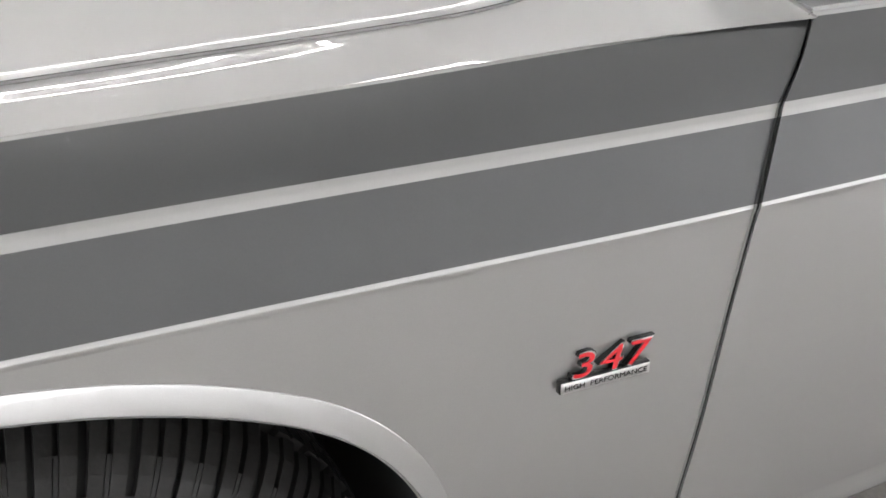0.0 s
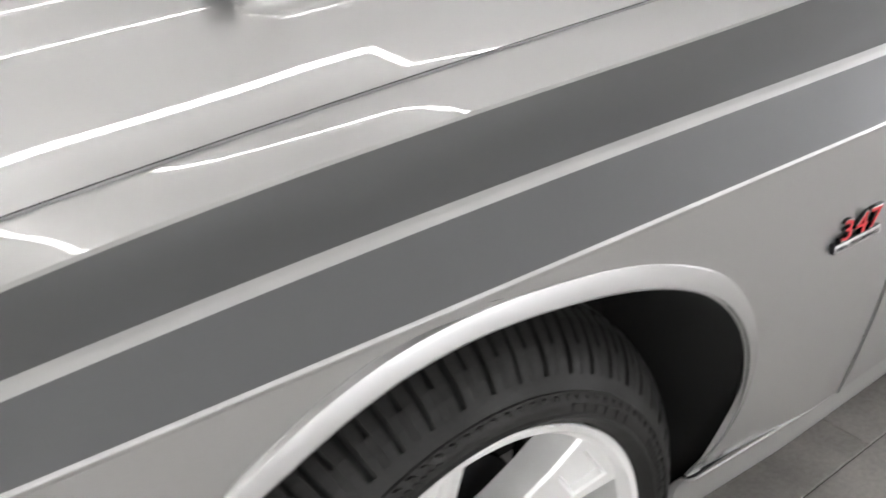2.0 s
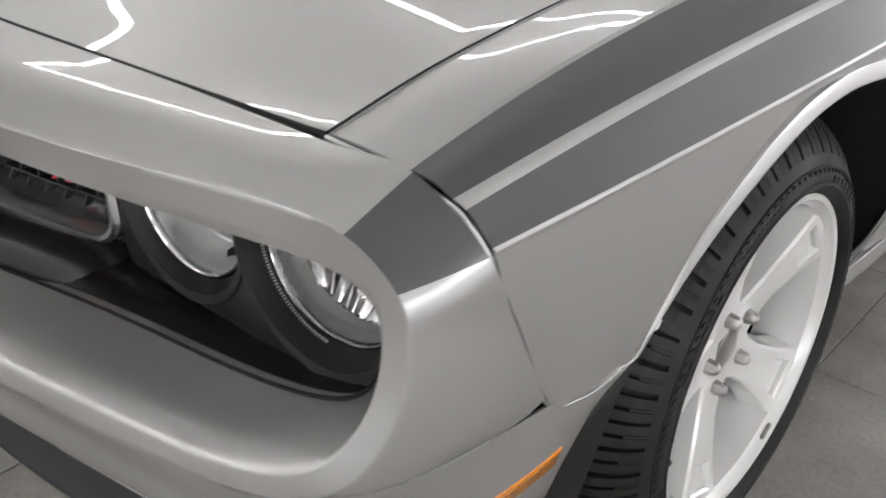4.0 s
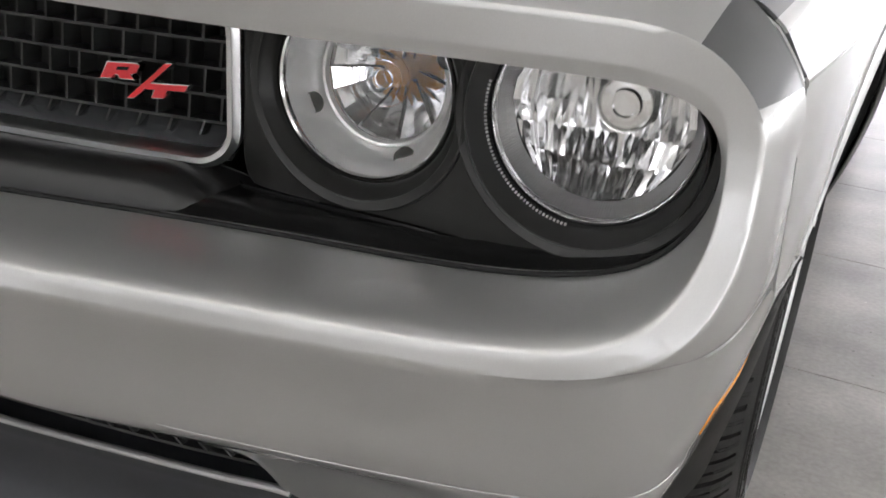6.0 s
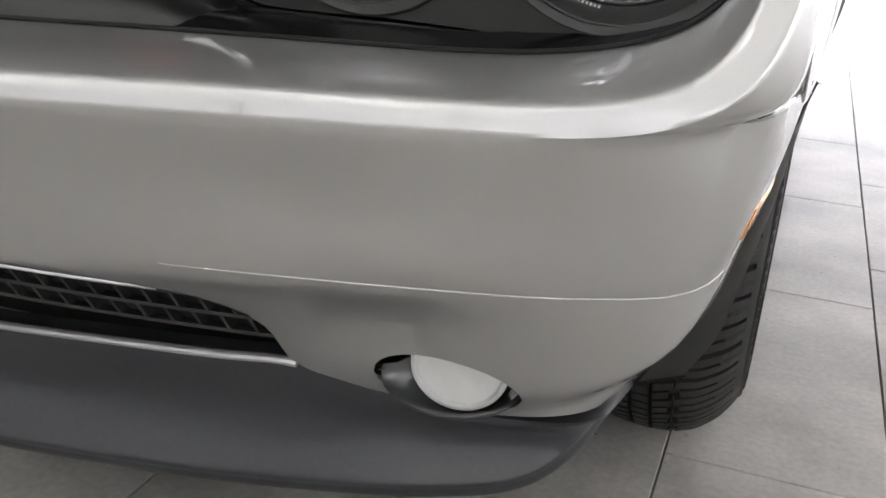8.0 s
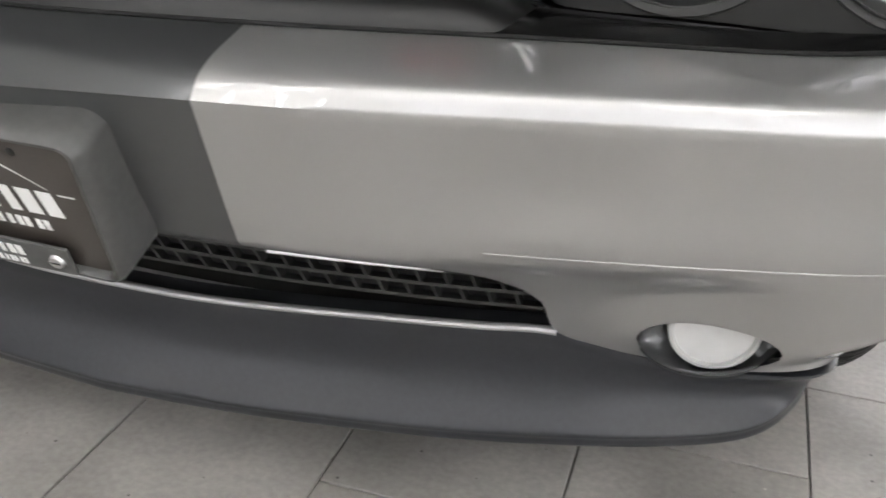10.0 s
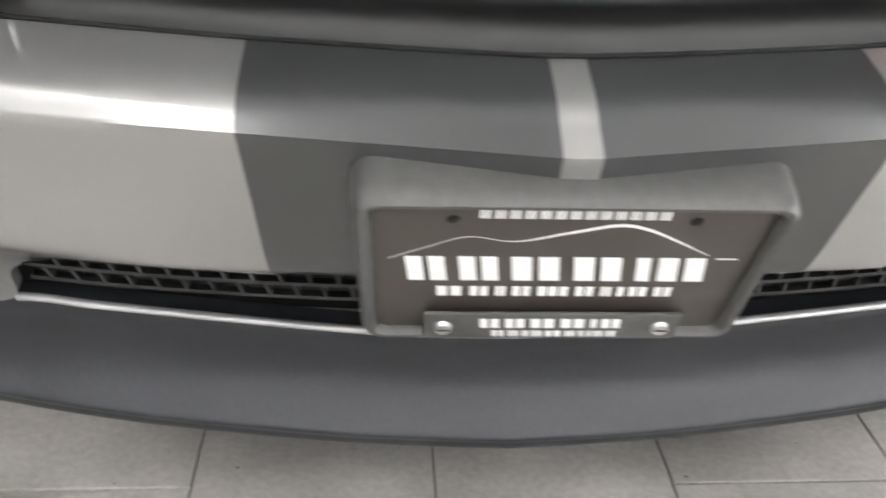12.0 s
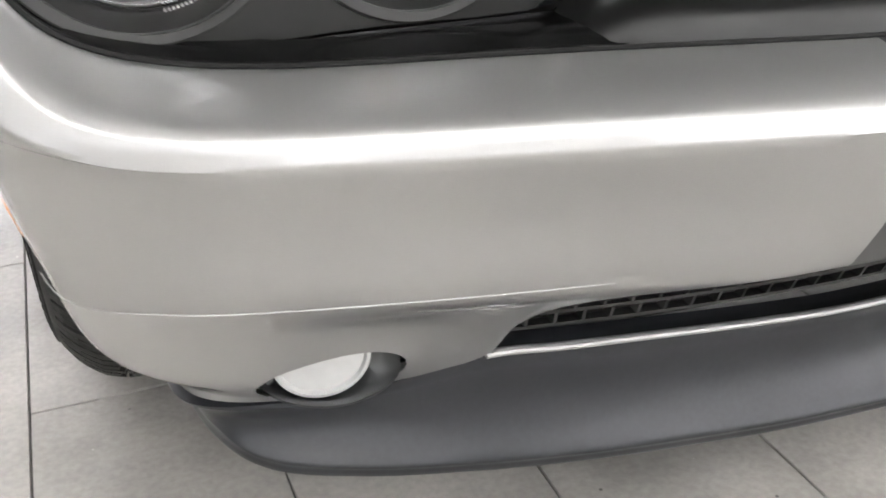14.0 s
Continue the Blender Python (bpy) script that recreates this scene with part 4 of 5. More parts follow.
# ---- headlights ----
def headlight_outer(sgn):
    lx, lz, r = LAMPS[0]
    h = new("headlight")
    h.parent = car
    h.matrix_world = aim_front(sgn * lx, panel_y(lx) + 0.026, lz, sgn * 4)
    tagged(h, "round clear-lens headlight with fluted chrome reflector in a black bezel")
    part("bezel", lathe([(-0.030, r + 0.0005), (0.002, r + 0.0008), (0.010, r + 0.003), (0.024, r + 0.0085), (0.0275, r + 0.0100), (0.0278, r + 0.0112), (0.0255, r + 0.0125)], 72), satin_black, h, "satin black bezel")
    part("trim_ring", lathe([(-0.012, r - 0.0045), (0.003, r - 0.0040), (0.0045, r - 0.0030), (0.004, r - 0.0016), (-0.004, r - 0.0008)], 72), chrome, h, "thin bright trim ring")
    part("black_ring", lathe([(-0.002, r - 0.0012), (0.0015, r - 0.0002), (0.0015, r + 0.0008)], 72), gloss_black, h)
    # toothed ring inside the lens
    bm = bmesh.new()
    n = 220
    for k in range(n):
        a0, a1, a2 = (2 * math.pi * (k + f) / n for f in (0, 0.5, 1))
        q = []
        for a, d in ((a0, 0.0), (a1, 0.0011), (a2, 0.0)):
            q.append([bm.verts.new((-0.004 + d, (r - 0.0045) * math.cos(a), (r - 0.0045) * math.sin(a))), bm.verts.new((-0.024 + d, (r - 0.0125) * math.cos(a), (r - 0.0125) * math.sin(a)))])
        for p0, p1 in zip(q, q[1:]):
            bm.faces.new((p0[0], p1[0], p1[1], p0[1]))
    part("toothed_ring", bm, trim_silver, h, "finely toothed grey ring", smooth=False)
    # fluted bowl: facets in upright columns
    bm = bmesh.new()
    cols, rws = 26, 6
    pts = {}
    for i in range(cols + 1):
        for j in range(rws + 1):
            y = -1 + 2 * i / cols
            z = -1 + 2 * j / rws
            yy, zz = y * math.sqrt(1 - z * z / 2) * (r - 0.0115), z * math.sqrt(1 - y * y / 2) * (r - 0.0115)
            rr = (yy * yy + zz * zz) / (r - 0.0115) ** 2
            # upright flutes, broken by one step above the middle, with two plain panels beside the bulb
            plain = j >= 3 and (3 < i < 9 or 16 < i < 20)
            flute = 0.0 if plain else (0.0034 if i % 2 else -0.0012) * (1 + 0.5 * math.sin(i * 1.7 + j))
            x = -0.064 + 0.038 * rr + flute + (0.008 if j >= 3 else 0.0)
            pts[i, j] = bm.verts.new((x, yy, zz))
    for i in range(cols):
        for j in range(rws):
            bm.faces.new((pts[i, j], pts[i + 1, j], pts[i + 1, j + 1], pts[i, j + 1]))
    bmesh.ops.recalc_face_normals(bm, faces=bm.faces)
    part("reflector", bm, reflector, h, "fluted chrome reflector", smooth=False)
    part("bulb_shield", lathe([(-0.020, 0.0), (-0.020, 0.0085), (-0.0165, 0.0095), (-0.0165, 0.0115), (-0.0225, 0.0125), (-0.0235, 0.0190), (-0.0205, 0.0205), (-0.0215, 0.0225), (-0.034, 0.0215)], 48), chrome, h, "bright bulb shield").location = (-0.006, sgn * 0.015, 0.008)
    part("bulb_stem", box(0.008, 0.005, 0.030, (-0.040, sgn * 0.014, -0.020), 0.001), chrome, h)
    # bright ticks as the toothed ring's reflection between bezel and lens, towards the grille
    bm = bmesh.new()
    for k in range(46):
        a = radians(168 + 2.1 * k)
        bmesh.ops.create_cube(bm, size=1.0, matrix=Matrix.Translation((0.0075, sgn * (r + 0.0022) * math.cos(a), (r + 0.0022) * math.sin(a))) @ Matrix.Rotation(a if sgn > 0 else math.pi - a, 4, "X") @ Matrix.Diagonal((0.002, 0.0032, 0.0016, 1.0)))
    tagged(part("beaded_edge", bm, satin_chrome, h, "row of small bright ticks modelled as the toothed ring's reflection", smooth=False), kind="stuff")
    dome = [(0.0035 + 0.012 * (1 - (k / 10) ** 2), (r - 0.0035) * k / 10) for k in range(11)]
    lens = part("lens", lathe(dome + [(x - 0.0025, q) for x, q in dome[::-1]], 64), glass, h, "clear domed lens")
    lens.visible_shadow = False
    part("bowl_back", lathe([(-0.075, 0), (-0.074, r * 0.8), (-0.03, r)], 40), void_black, h)
    return h


def headlight_inner(sgn):
    lx, lz, r = LAMPS[1]
    h = new("turn_lamp")
    h.parent = car
    h.matrix_world = aim_front(sgn * lx, panel_y(lx) + 0.016, lz, sgn * 3)
    tagged(h, "round lamp with silver surround, ringed inner lens and amber glints")
    part("bezel", lathe([(-0.030, r + 0.0005), (0.002, r + 0.0008), (0.008, r + 0.003), (0.014, r + 0.0085), (0.0175, r + 0.0100), (0.0178, r + 0.0112), (0.0155, r + 0.0125)], 72), satin_black, h, "satin black bezel")
    part("trim_ring", lathe([(-0.012, r - 0.005), (0.003, r - 0.0045), (0.0045, r - 0.003), (0.003, r - 0.0015), (-0.004, r - 0.0008)], 72), chrome, h, "thin bright trim ring")
    part("black_ring", lathe([(-0.002, r - 0.0012), (0.002, r - 0.0002), (0.002, r + 0.0008)], 72), gloss_black, h)
    part("surround", lathe([(-0.003, r - 0.004), (-0.010, r - 0.0085), (-0.027, r - 0.0165), (-0.037, r - 0.0200), (-0.033, r - 0.0225), (-0.034, r - 0.0245), (-0.055, r - 0.026)], 72), lamp_silver, h, "satin silver surround")
    for a in (25, 110, 205, 295):
        o = part("socket", lathe([(0.000, 0), (0.000, 0.0075), (0.002, 0.009), (-0.004, 0.0095)], 24), gloss_black, h)
        o.location = (-0.0215, (r - 0.0130) * math.cos(radians(a)), (r - 0.0130) * math.sin(radians(a)))
    prof = []
    for k in range(15):
        q = (r - 0.0255) * k / 14
        prof.append((-0.040 + 0.008 * (1 - (k / 14) ** 2) - (0.0012 if k % 2 else 0), q))
    o = part("inner_lens", lathe(prof + [(x - 0.003, q) for x, q in prof[::-1]], 56), glass, h, "ringed clear inner lens")
    o.visible_shadow = False
    bm = bmesh.new()
    n = 18
    for k in range(n):
        a0, a1 = 2 * math.pi * k / n, 2 * math.pi * (k + 1) / n
        d = 0.004 * (k % 2)
        v = [bm.verts.new((-0.086 + d, 0.006 * math.cos(a), 0.006 * math.sin(a))) for a in (a0, a1)] + [bm.verts.new((-0.048 + d, (r - 0.0255) * math.cos(a), (r - 0.0255) * math.sin(a))) for a in (a1, a0)]
        bm.faces.new(v)
    bmesh.ops.recalc_face_normals(bm, faces=bm.faces)
    part("reflector", bm, reflector, h, "faceted chrome reflector", smooth=False)
    part("amber_bulb", lathe([(-0.052, 0), (-0.053, 0.008), (-0.060, 0.013), (-0.078, 0.012), (-0.084, 0.006)], 24), amber, h, "amber bulb")
    dome = [(0.002 + 0.013 * (1 - (k / 10) ** 2), (r - 0.003) * k / 10) for k in range(11)]
    lens = part("lens", lathe(dome + [(x - 0.0025, q) for x, q in dome[::-1]], 64), glass, h, "clear domed lens")
    lens.visible_shadow = False
    part("bowl_back", lathe([(-0.10, 0), (-0.095, r * 0.8), (-0.03, r)], 40), void_black, h)
    return h


for sgn in (1, -1):
    headlight_outer(sgn)
    headlight_inner(sgn)


# ---- chin: lower grille, spoiler, fog lamps ----
CHIN_TOP = [(0, 0.215, 0.266), (0.1, 0.217, 0.267), (0.20, 0.224, 0.271), (0.35, 0.236, 0.281), (0.43, 0.241, 0.288), (0.507, 0.247, 0.2945), (0.600, 0.269, 0.2715), (0.700, 0.287, 0.2655), (0.778, 0.313, 0.2710), (0.796, 0.425, 0.2530)]
CHIN_EDGE = [(0, 0.1790, 0.1560), (0.1, 0.1850, 0.1565), (0.20, 0.1935, 0.1580), (0.35, 0.2110, 0.1640), (0.43, 0.2220, 0.1690), (0.52, 0.2360, 0.1770), (0.625, 0.2560, 0.1890), (0.712, 0.2840, 0.2040), (0.756, 0.3300, 0.2240), (0.780, 0.4100, 0.2440)]
ct, ce = along(CHIN_TOP, 8), along(CHIN_EDGE, 8)


def chin_row(f, push, lift=0.0):
    """A row of the spoiler between its top and its lip, drawn back by push."""
    p = ct * (1 - f) + ce * f
    return p + np.c_[np.zeros(len(p)), np.full(len(p), push), np.full(len(p), lift)]


chin_rows = [chin_row(0, 0.03, 0.004), chin_row(0, 0.0), chin_row(0.25, 0.0085), chin_row(0.5, 0.0140), chin_row(0.75, 0.0095), chin_row(0.93, 0.002), chin_row(1.0, 0.0), chin_row(1.0, 0.002, -0.006), chin_row(1.0, 0.004, -0.014), chin_row(1.0, 0.012, -0.017), chin_row(1.0, 0.06, -0.012)]
chin = np.array([both(r) for r in loft(chin_rows, 3)])
sheet("chin_spoiler", [(chin, True)], [spoiler_grey], car, "matt dark grey chin spoiler", 0.003, None, 40)
strip = [p + np.array([0, -0.0035, 0.0035]) for p in ct[:5 * 8 + 1]]
part("bright_strip", tube(both(strip), 0.0046, 10), trim_silver, car, "thin bright strip along the lower grille")


def lower_grille():
    g = new("lower_grille")
    g.parent = car
    tagged(g, "black lower mesh grille")
    bm = bmesh.new()

    def bar(p, q, wide, deep=0.012):
        p, q = Vector(p), Vector(q)
        d = (q - p).normalized()
        s = Vector((0, 1, 0)).cross(d).normalized() * wide / 2
        y = Vector((0, deep, 0))
        a = [bm.verts.new(v) for v in (p - s, p + s, q + s, q - s, p - s + y, p + s + y, q + s + y, q - s + y)]
        for f in ((0, 1, 2, 3), (0, 4, 5, 1), (2, 6, 7, 3), (1, 5, 6, 2), (3, 7, 4, 0)):
            bm.faces.new([a[k] for k in f])
    yy = lambda x, z: 0.158 + 0.215 * x * x + 0.55 * (0.385 - z)
    rows = [0.386, 0.364, 0.342, 0.320]
    for z in rows:
        xs = np.linspace(-0.49, 0.49, 40)
        for xa, xb in zip(xs, xs[1:]):
            bar((xa, yy(xa, z), z), (xb, yy(xb, z), z), 0.0035)
    for i, z in enumerate(rows[1:]):
        for k in range(-17, 18):
            x = (k + 0.5 * (i % 2)) * 0.0275
            bar((x, yy(x, z) + 0.001, z), (x - 0.004, yy(x, z + 0.021) + 0.001, z + 0.021), 0.0035)
    bmesh.ops.recalc_face_normals(bm, faces=bm.faces)
    part("grille_mesh", bm, mesh_black, g, "black plastic mesh", smooth=False)
    # dark sheet standing in for the shade behind the lower mesh
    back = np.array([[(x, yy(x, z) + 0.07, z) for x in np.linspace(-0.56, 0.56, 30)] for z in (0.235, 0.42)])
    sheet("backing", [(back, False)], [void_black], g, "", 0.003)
    top = np.array([[(x, 0.14 + 0.215 * x * x + f * 0.08, 0.389 + 0.01 * f) for x in np.linspace(-0.40, 0.40, 30)] for f in (0.05, 0.3)])
    sheet("upper_lip", [(top, True)], [gloss_black], g, "", 0.002)
    return g


lower_grille()
for sgn in (1, -1):
    p = [np.array([sgn * x, 0.1375 + 0.2151 * x * x + 0.085 * x ** 4, 0.3805]) for x in np.linspace(0.235, 0.405, 12)]
    part("bright_strip", tube(p, 0.0022, 8), satin_chrome, car)


def fog_lamp(sgn):
    f = new("fog_lamp")
    f.parent = car
    tagged(f, "round frosted fog lamp set in a dark cup")
    o = part("lens", lathe([(0.006, 0), (0.005, 0.028), (0.002, 0.039), (-0.004, 0.0435), (-0.02, 0.0435)], 48), frosted, f, "frosted white lens")
    r = part("lens_rim", lathe([(0.000, 0.0395), (0.0055, 0.0415), (0.004, 0.0455), (-0.02, 0.046)], 48), frosted, f)
    for q in (o, r):
        q.matrix_world = aim_front(sgn * 0.659, 0.270, 0.320, sgn * 8, 3)
    g = part("bulb_holder", box(0.004, 0.022, 0.010, (0.0075, 0.0, 0.014), 0.0012), satin_chrome, f)
    g.matrix_world = aim_front(sgn * 0.659, 0.270, 0.320, sgn * 8, 3)
    # cup: from the lens's lower half out to a rolled rim
    rim = spline([(0.588, 0.256, 0.308), (0.590, 0.254, 0.294), (0.614, 0.2500, 0.2800), (0.655, 0.2515, 0.2755), (0.697, 0.264, 0.2845), (0.720, 0.282, 0.300), (0.724, 0.288, 0.314)], 40)
    inn = np.array([(0.659 + 0.050 * math.cos(a), 0.280 + 0.008 * math.cos(a), 0.320 + 0.050 * math.sin(a)) for a in np.linspace(radians(185), radians(355), 40)])
    rows = [inn + np.array([0, 0.02, 0]), inn, inn * 0.5 + rim * 0.5 + np.array([0, 0.004, -0.003]), rim + np.array([0, 0.003, 0.0012]), rim + np.array([0, -0.0005, 0]), rim + np.array([0, 0.001, -0.0035]), rim + np.array([0, 0.014, -0.006])]
    grid = np.array(rows) * np.array([sgn, 1, 1])
    sheet("cup", [(grid, sgn > 0)], [charcoal], f, "dark grey cup with a rolled lower edge", 0.002, None, 60)
    # flat near-black sheet added for the shade behind lens and cup
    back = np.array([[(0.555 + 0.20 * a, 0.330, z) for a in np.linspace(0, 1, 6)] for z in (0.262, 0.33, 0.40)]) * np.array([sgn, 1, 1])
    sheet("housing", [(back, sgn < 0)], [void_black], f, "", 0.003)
    return f


for sgn in (1, -1):
    fog_lamp(sgn)


# ---- side marker, arch liner ----
def side_marker(sgn):
    m = new("side_marker")
    m.parent = car
    tagged(m, "narrow amber side marker lamp")
    ys = np.linspace(0.285, 0.405, 16)
    rows = []
    for z0, off in ((0.476, -0.002), (0.478, 0.0012), (0.504, 0.0012), (0.506, -0.002)):
        rows.append([(np.interp(y, [0.24, 0.27, 0.30, 0.33, 0.36, 0.39], [0.8713, 0.8787, 0.8836, 0.8870, 0.8892, 0.8899]) + off + (z0 - 0.494) * 0.27, y, z0) for y in ys])
    grid = np.array(rows) * np.array([sgn, 1, 1])
    sheet("amber_lens", [(grid, sgn < 0)], [amber], m, "amber lens", 0.003, None, 60)


for sgn in (1, -1):
    side_marker(sgn)


def arch_liner(sgn):
    """The black wheel house: an inner shell behind the arch's edge, and the rubber lip along the bumper's edge."""
    a = spline([(0.43, 0.25), (0.42, 0.36), (0.435, 0.48), (0.494, 0.570), (0.560, 0.645), (0.663, 0.714), (0.762, 0.753), (0.832, 0.761), (0.919, 0.754), (1.070, 0.711), (1.179, 0.629), (1.239, 0.500), (1.256, 0.40), (1.242, 0.25)], 60)
    rows = []
    for x in (0.99, 0.86, 0.75, 0.58):
        rows.append([(min(x, side_x(y, z) - (0.007 if y > 0.5 else 0.012)), y, z) for y, z in a])
    grid = np.array(rows) * np.array([sgn, 1, 1])
    sheet("wheel_house", [(grid, sgn > 0)], [void_black], car, "black wheel house liner", 0.003, None, 60)
    wall = np.array([[(0.58, 0.40 + 0.85 * f, z) for f in np.linspace(0, 1, 8)] for z in (0.2, 0.5, 0.77)]) * np.array([sgn, 1, 1])
    sheet("wheel_house", [(wall, sgn < 0)], [void_black], car, "", 0.003)
    edge = spline([(0.9125, 0.490, 0.570), (0.900, 0.448, 0.534), (0.884, 0.426, 0.470), (0.857, 0.414, 0.378), (0.792, 0.425, 0.256)], 26)
    r0 = edge + np.array([-0.004, 0.000, 0])
    r1 = edge + np.array([0.003, 0.004, 0])
    r2 = spline([(0.9140, 0.496, 0.572), (0.909, 0.482, 0.545), (0.898, 0.462, 0.463), (0.881, 0.456, 0.374), (0.868, 0.456, 0.313), (0.842, 0.458, 0.262)], 26)
    r3 = r2 + np.array([-0.06, 0.012, 0.0])
    g = np.array([r0, r1, r2, r3]) * np.array([sgn, 1, 1])
    sheet("arch_lip", [(g, sgn > 0)], [satin_black], car, "black plastic lip round the wheel arch", 0.004, None, 50)


for sgn in (1, -1):
    arch_liner(sgn)

# ---- wheels ----
HUB = (0.0, 0.874, 0.349)
TYRE_R, RIM_R = 0.349, 0.237


def wheel(sgn, y_hub=HUB[1]):
    """Own x axis points outward; x = 0 lies on the rim's outer lip."""
    h = new("wheel")
    h.parent = car
    h.matrix_world = Matrix.Translation((sgn * 0.892, y_hub, HUB[2])) @ Matrix.Rotation(0 if sgn > 0 else math.pi, 4, "Z")
    tagged(h, "five-spoke silver alloy wheel with a black treaded tyre")
    ty = new("tyre")
    ty.parent = h
    crown = lambda x: float(np.interp(x, [-0.21, -0.185, -0.15, -0.10, -0.065, -0.04, -0.022, -0.008, 0.004, 0.012], [0.300, 0.325, 0.342, 0.3480, 0.3445, 0.3355, 0.3230, 0.3075, 0.289, 0.271]))
    side = [(-0.008, RIM_R + 0.003), (0.004, RIM_R + 0.006), (0.011, RIM_R + 0.013), (0.0150, RIM_R + 0.0165), (0.0150, RIM_R + 0.0185), (0.0125, RIM_R + 0.0205), (0.0130, RIM_R + 0.025), (0.0120, RIM_R + 0.033), (0.0085, RIM_R + 0.040)]
    body = side + [(x, crown(x) - 0.0095) for x in (0.004, -0.008, -0.022, -0.04, -0.065, -0.10, -0.15, -0.185)] + [(-0.207, RIM_R + 0.055), (-0.20, RIM_R + 0.01)]
    part("sidewall", lathe(side, 128), rubber, ty, "black rubber sidewall")
    # the carcass between the lugs is coloured near-black for the grooves' shade
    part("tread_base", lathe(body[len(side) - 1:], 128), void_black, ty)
    # tread: shoulder lugs, slanted ribs and sidewall bars
    bm = bmesh.new()

    def block(pts, lift):
        """A block from outline points (x, angle) on the tread, raised by lift."""
        def at(x, a, r):
            return (x, r * math.cos(a), r * math.sin(a))
        lo = [bm.verts.new(at(x, a, crown(x) - 0.010)) for x, a in pts]
        hi = [bm.verts.new(at(x, a, crown(x) - lift)) for x, a in pts]
        bm.faces.new(hi)
        for i in range(len(pts)):
            j = (i + 1) % len(pts)
            bm.faces.new((lo[i], lo[j], hi[j], hi[i]))
    n = 54
    step = 2 * math.pi / n
    for k in range(2 * n):
        a = k * step / 2
        j = 0.06 * step * math.sin(k * 2.3)
        block([(-0.182, a + j), (-0.182, a + 0.38 * step + j), (-0.151, a + 0.28 * step), (-0.151, a - 0.10 * step)], 0.0006)
        for x0, x1, sk, w0 in ((-0.067 - 0.004 * (k % 2), -0.089, 0.20, 0.37), (-0.145, -0.119, -0.22, 0.37)):
            block([(x0, a + 0.05 * step), (x0, a + (0.05 + w0) * step), (x1, a + (0.05 + w0 + sk) * step), (x1, a + (0.05 + sk) * step)], 0.0)
        block([(-0.094, a), (-0.094, a + 0.40 * step), (-0.114, a + 0.40 * step), (-0.114, a)], 0.0)
    bmesh.ops.recalc_face_normals(bm, faces=bm.faces)
    part("tread", bm, rubber, ty, smooth=False)
    # shoulder lugs that roll over from the tread onto the sidewall
    bm = bmesh.new()
    for k in range(n):
        shift = 0.03 * math.sin(k * 1.9)
        # long slot, lug, short slot, lug; the short slot is closed towards the sidewall
        for a0, wide, xs in ((0.0, 0.37, (-0.063, -0.050, -0.040, -0.030, -0.018, -0.008, 0.001)), (0.48, 0.36, (-0.057, -0.048, -0.040, -0.030, -0.018, -0.008, 0.001)), (0.36, 0.13, (-0.018, -0.008, 0.001))):
            ring = []
            for x in xs:
                r1 = crown(x)
                c0 = (k + a0 + shift + 1.1 * (x + 0.06)) * step
                c1 = c0 + wide * step
                ring.append([bm.verts.new((x - (0.004 if r < r1 else 0), r * math.cos(a), r * math.sin(a))) for a, r in ((c0, r1 - 0.010), (c0 + 0.015 * step, r1), (c1 - 0.015 * step, r1), (c1, r1 - 0.010))])
            for p, q in zip(ring, ring[1:]):
                for j in range(3):
                    bm.faces.new((p[j], p[j + 1], q[j + 1], q[j]))
            bm.faces.new(ring[0]), bm.faces.new(ring[-1][::-1])
    bmesh.ops.recalc_face_normals(bm, faces=bm.faces)
    tagged(part("shoulder_lug", bm, rubber, ty, smooth=False), kind="stuff")
    part("shoulder_band", lathe([(-0.004, crown(0.001) - 0.010)] + [(x, crown(x)) for x in (0.0005, 0.004, 0.008)] + [(0.0095, 0.276), (0.0085, 0.270)], 128), rubber, ty)
    bm = bmesh.new()

    def side_bar(a0, a1, r0, r1, x, h0, skew=0.0):
        q = []
        for a, r in ((a0, r0), (a1, r0), (a1 + skew, r1), (a0 + skew, r1)):
            q.append((bm.verts.new((x, r * math.cos(a), r * math.sin(a))), bm.verts.new((x + h0, r * math.cos(a), r * math.sin(a)))))
        bm.faces.new([v[1] for v in q])
        for i in range(4):
            j = (i + 1) % 4
            bm.faces.new((q[i][0], q[j][0], q[j][1], q[i][1]))
    for k in range(0, 2 * n):
        a = k * step / 2
        side_bar(a, a + 0.16 * step, RIM_R + 0.0345, RIM_R + 0.0395, 0.0085, 0.0034, 0.14 * step)
    for base_a in (0.15, 1.75, 3.3, 4.85):
        for k in range(11):
            side_bar(base_a + k * 0.034, base_a + k * 0.034 + 0.016, RIM_R + 0.0235, RIM_R + 0.0310, 0.0115, 0.0024, 0.02)
    for base_a in (0.72, 2.30, 3.87, 5.42):
        for k, wd in enumerate((0.05, 0.05, 0.06, 0.05, 0.05, 0.045)):
            side_bar(base_a + k * 0.075, base_a + k * 0.075 + wd, RIM_R + 0.0225, RIM_R + 0.0315, 0.0115, 0.0026, 0.012)
    bmesh.ops.recalc_face_normals(bm, faces=bm.faces)
    tagged(part("sidewall_relief", bm, rubber, ty, smooth=False), kind="stuff")
    part("rib", lathe([(0.0055, RIM_R + 0.0440), (0.0102, RIM_R + 0.0432), (0.0106, RIM_R + 0.0420), (0.0075, RIM_R + 0.0405)], 128), rubber, ty)
    # rim
    rim = new("rim")
    rim.parent = h
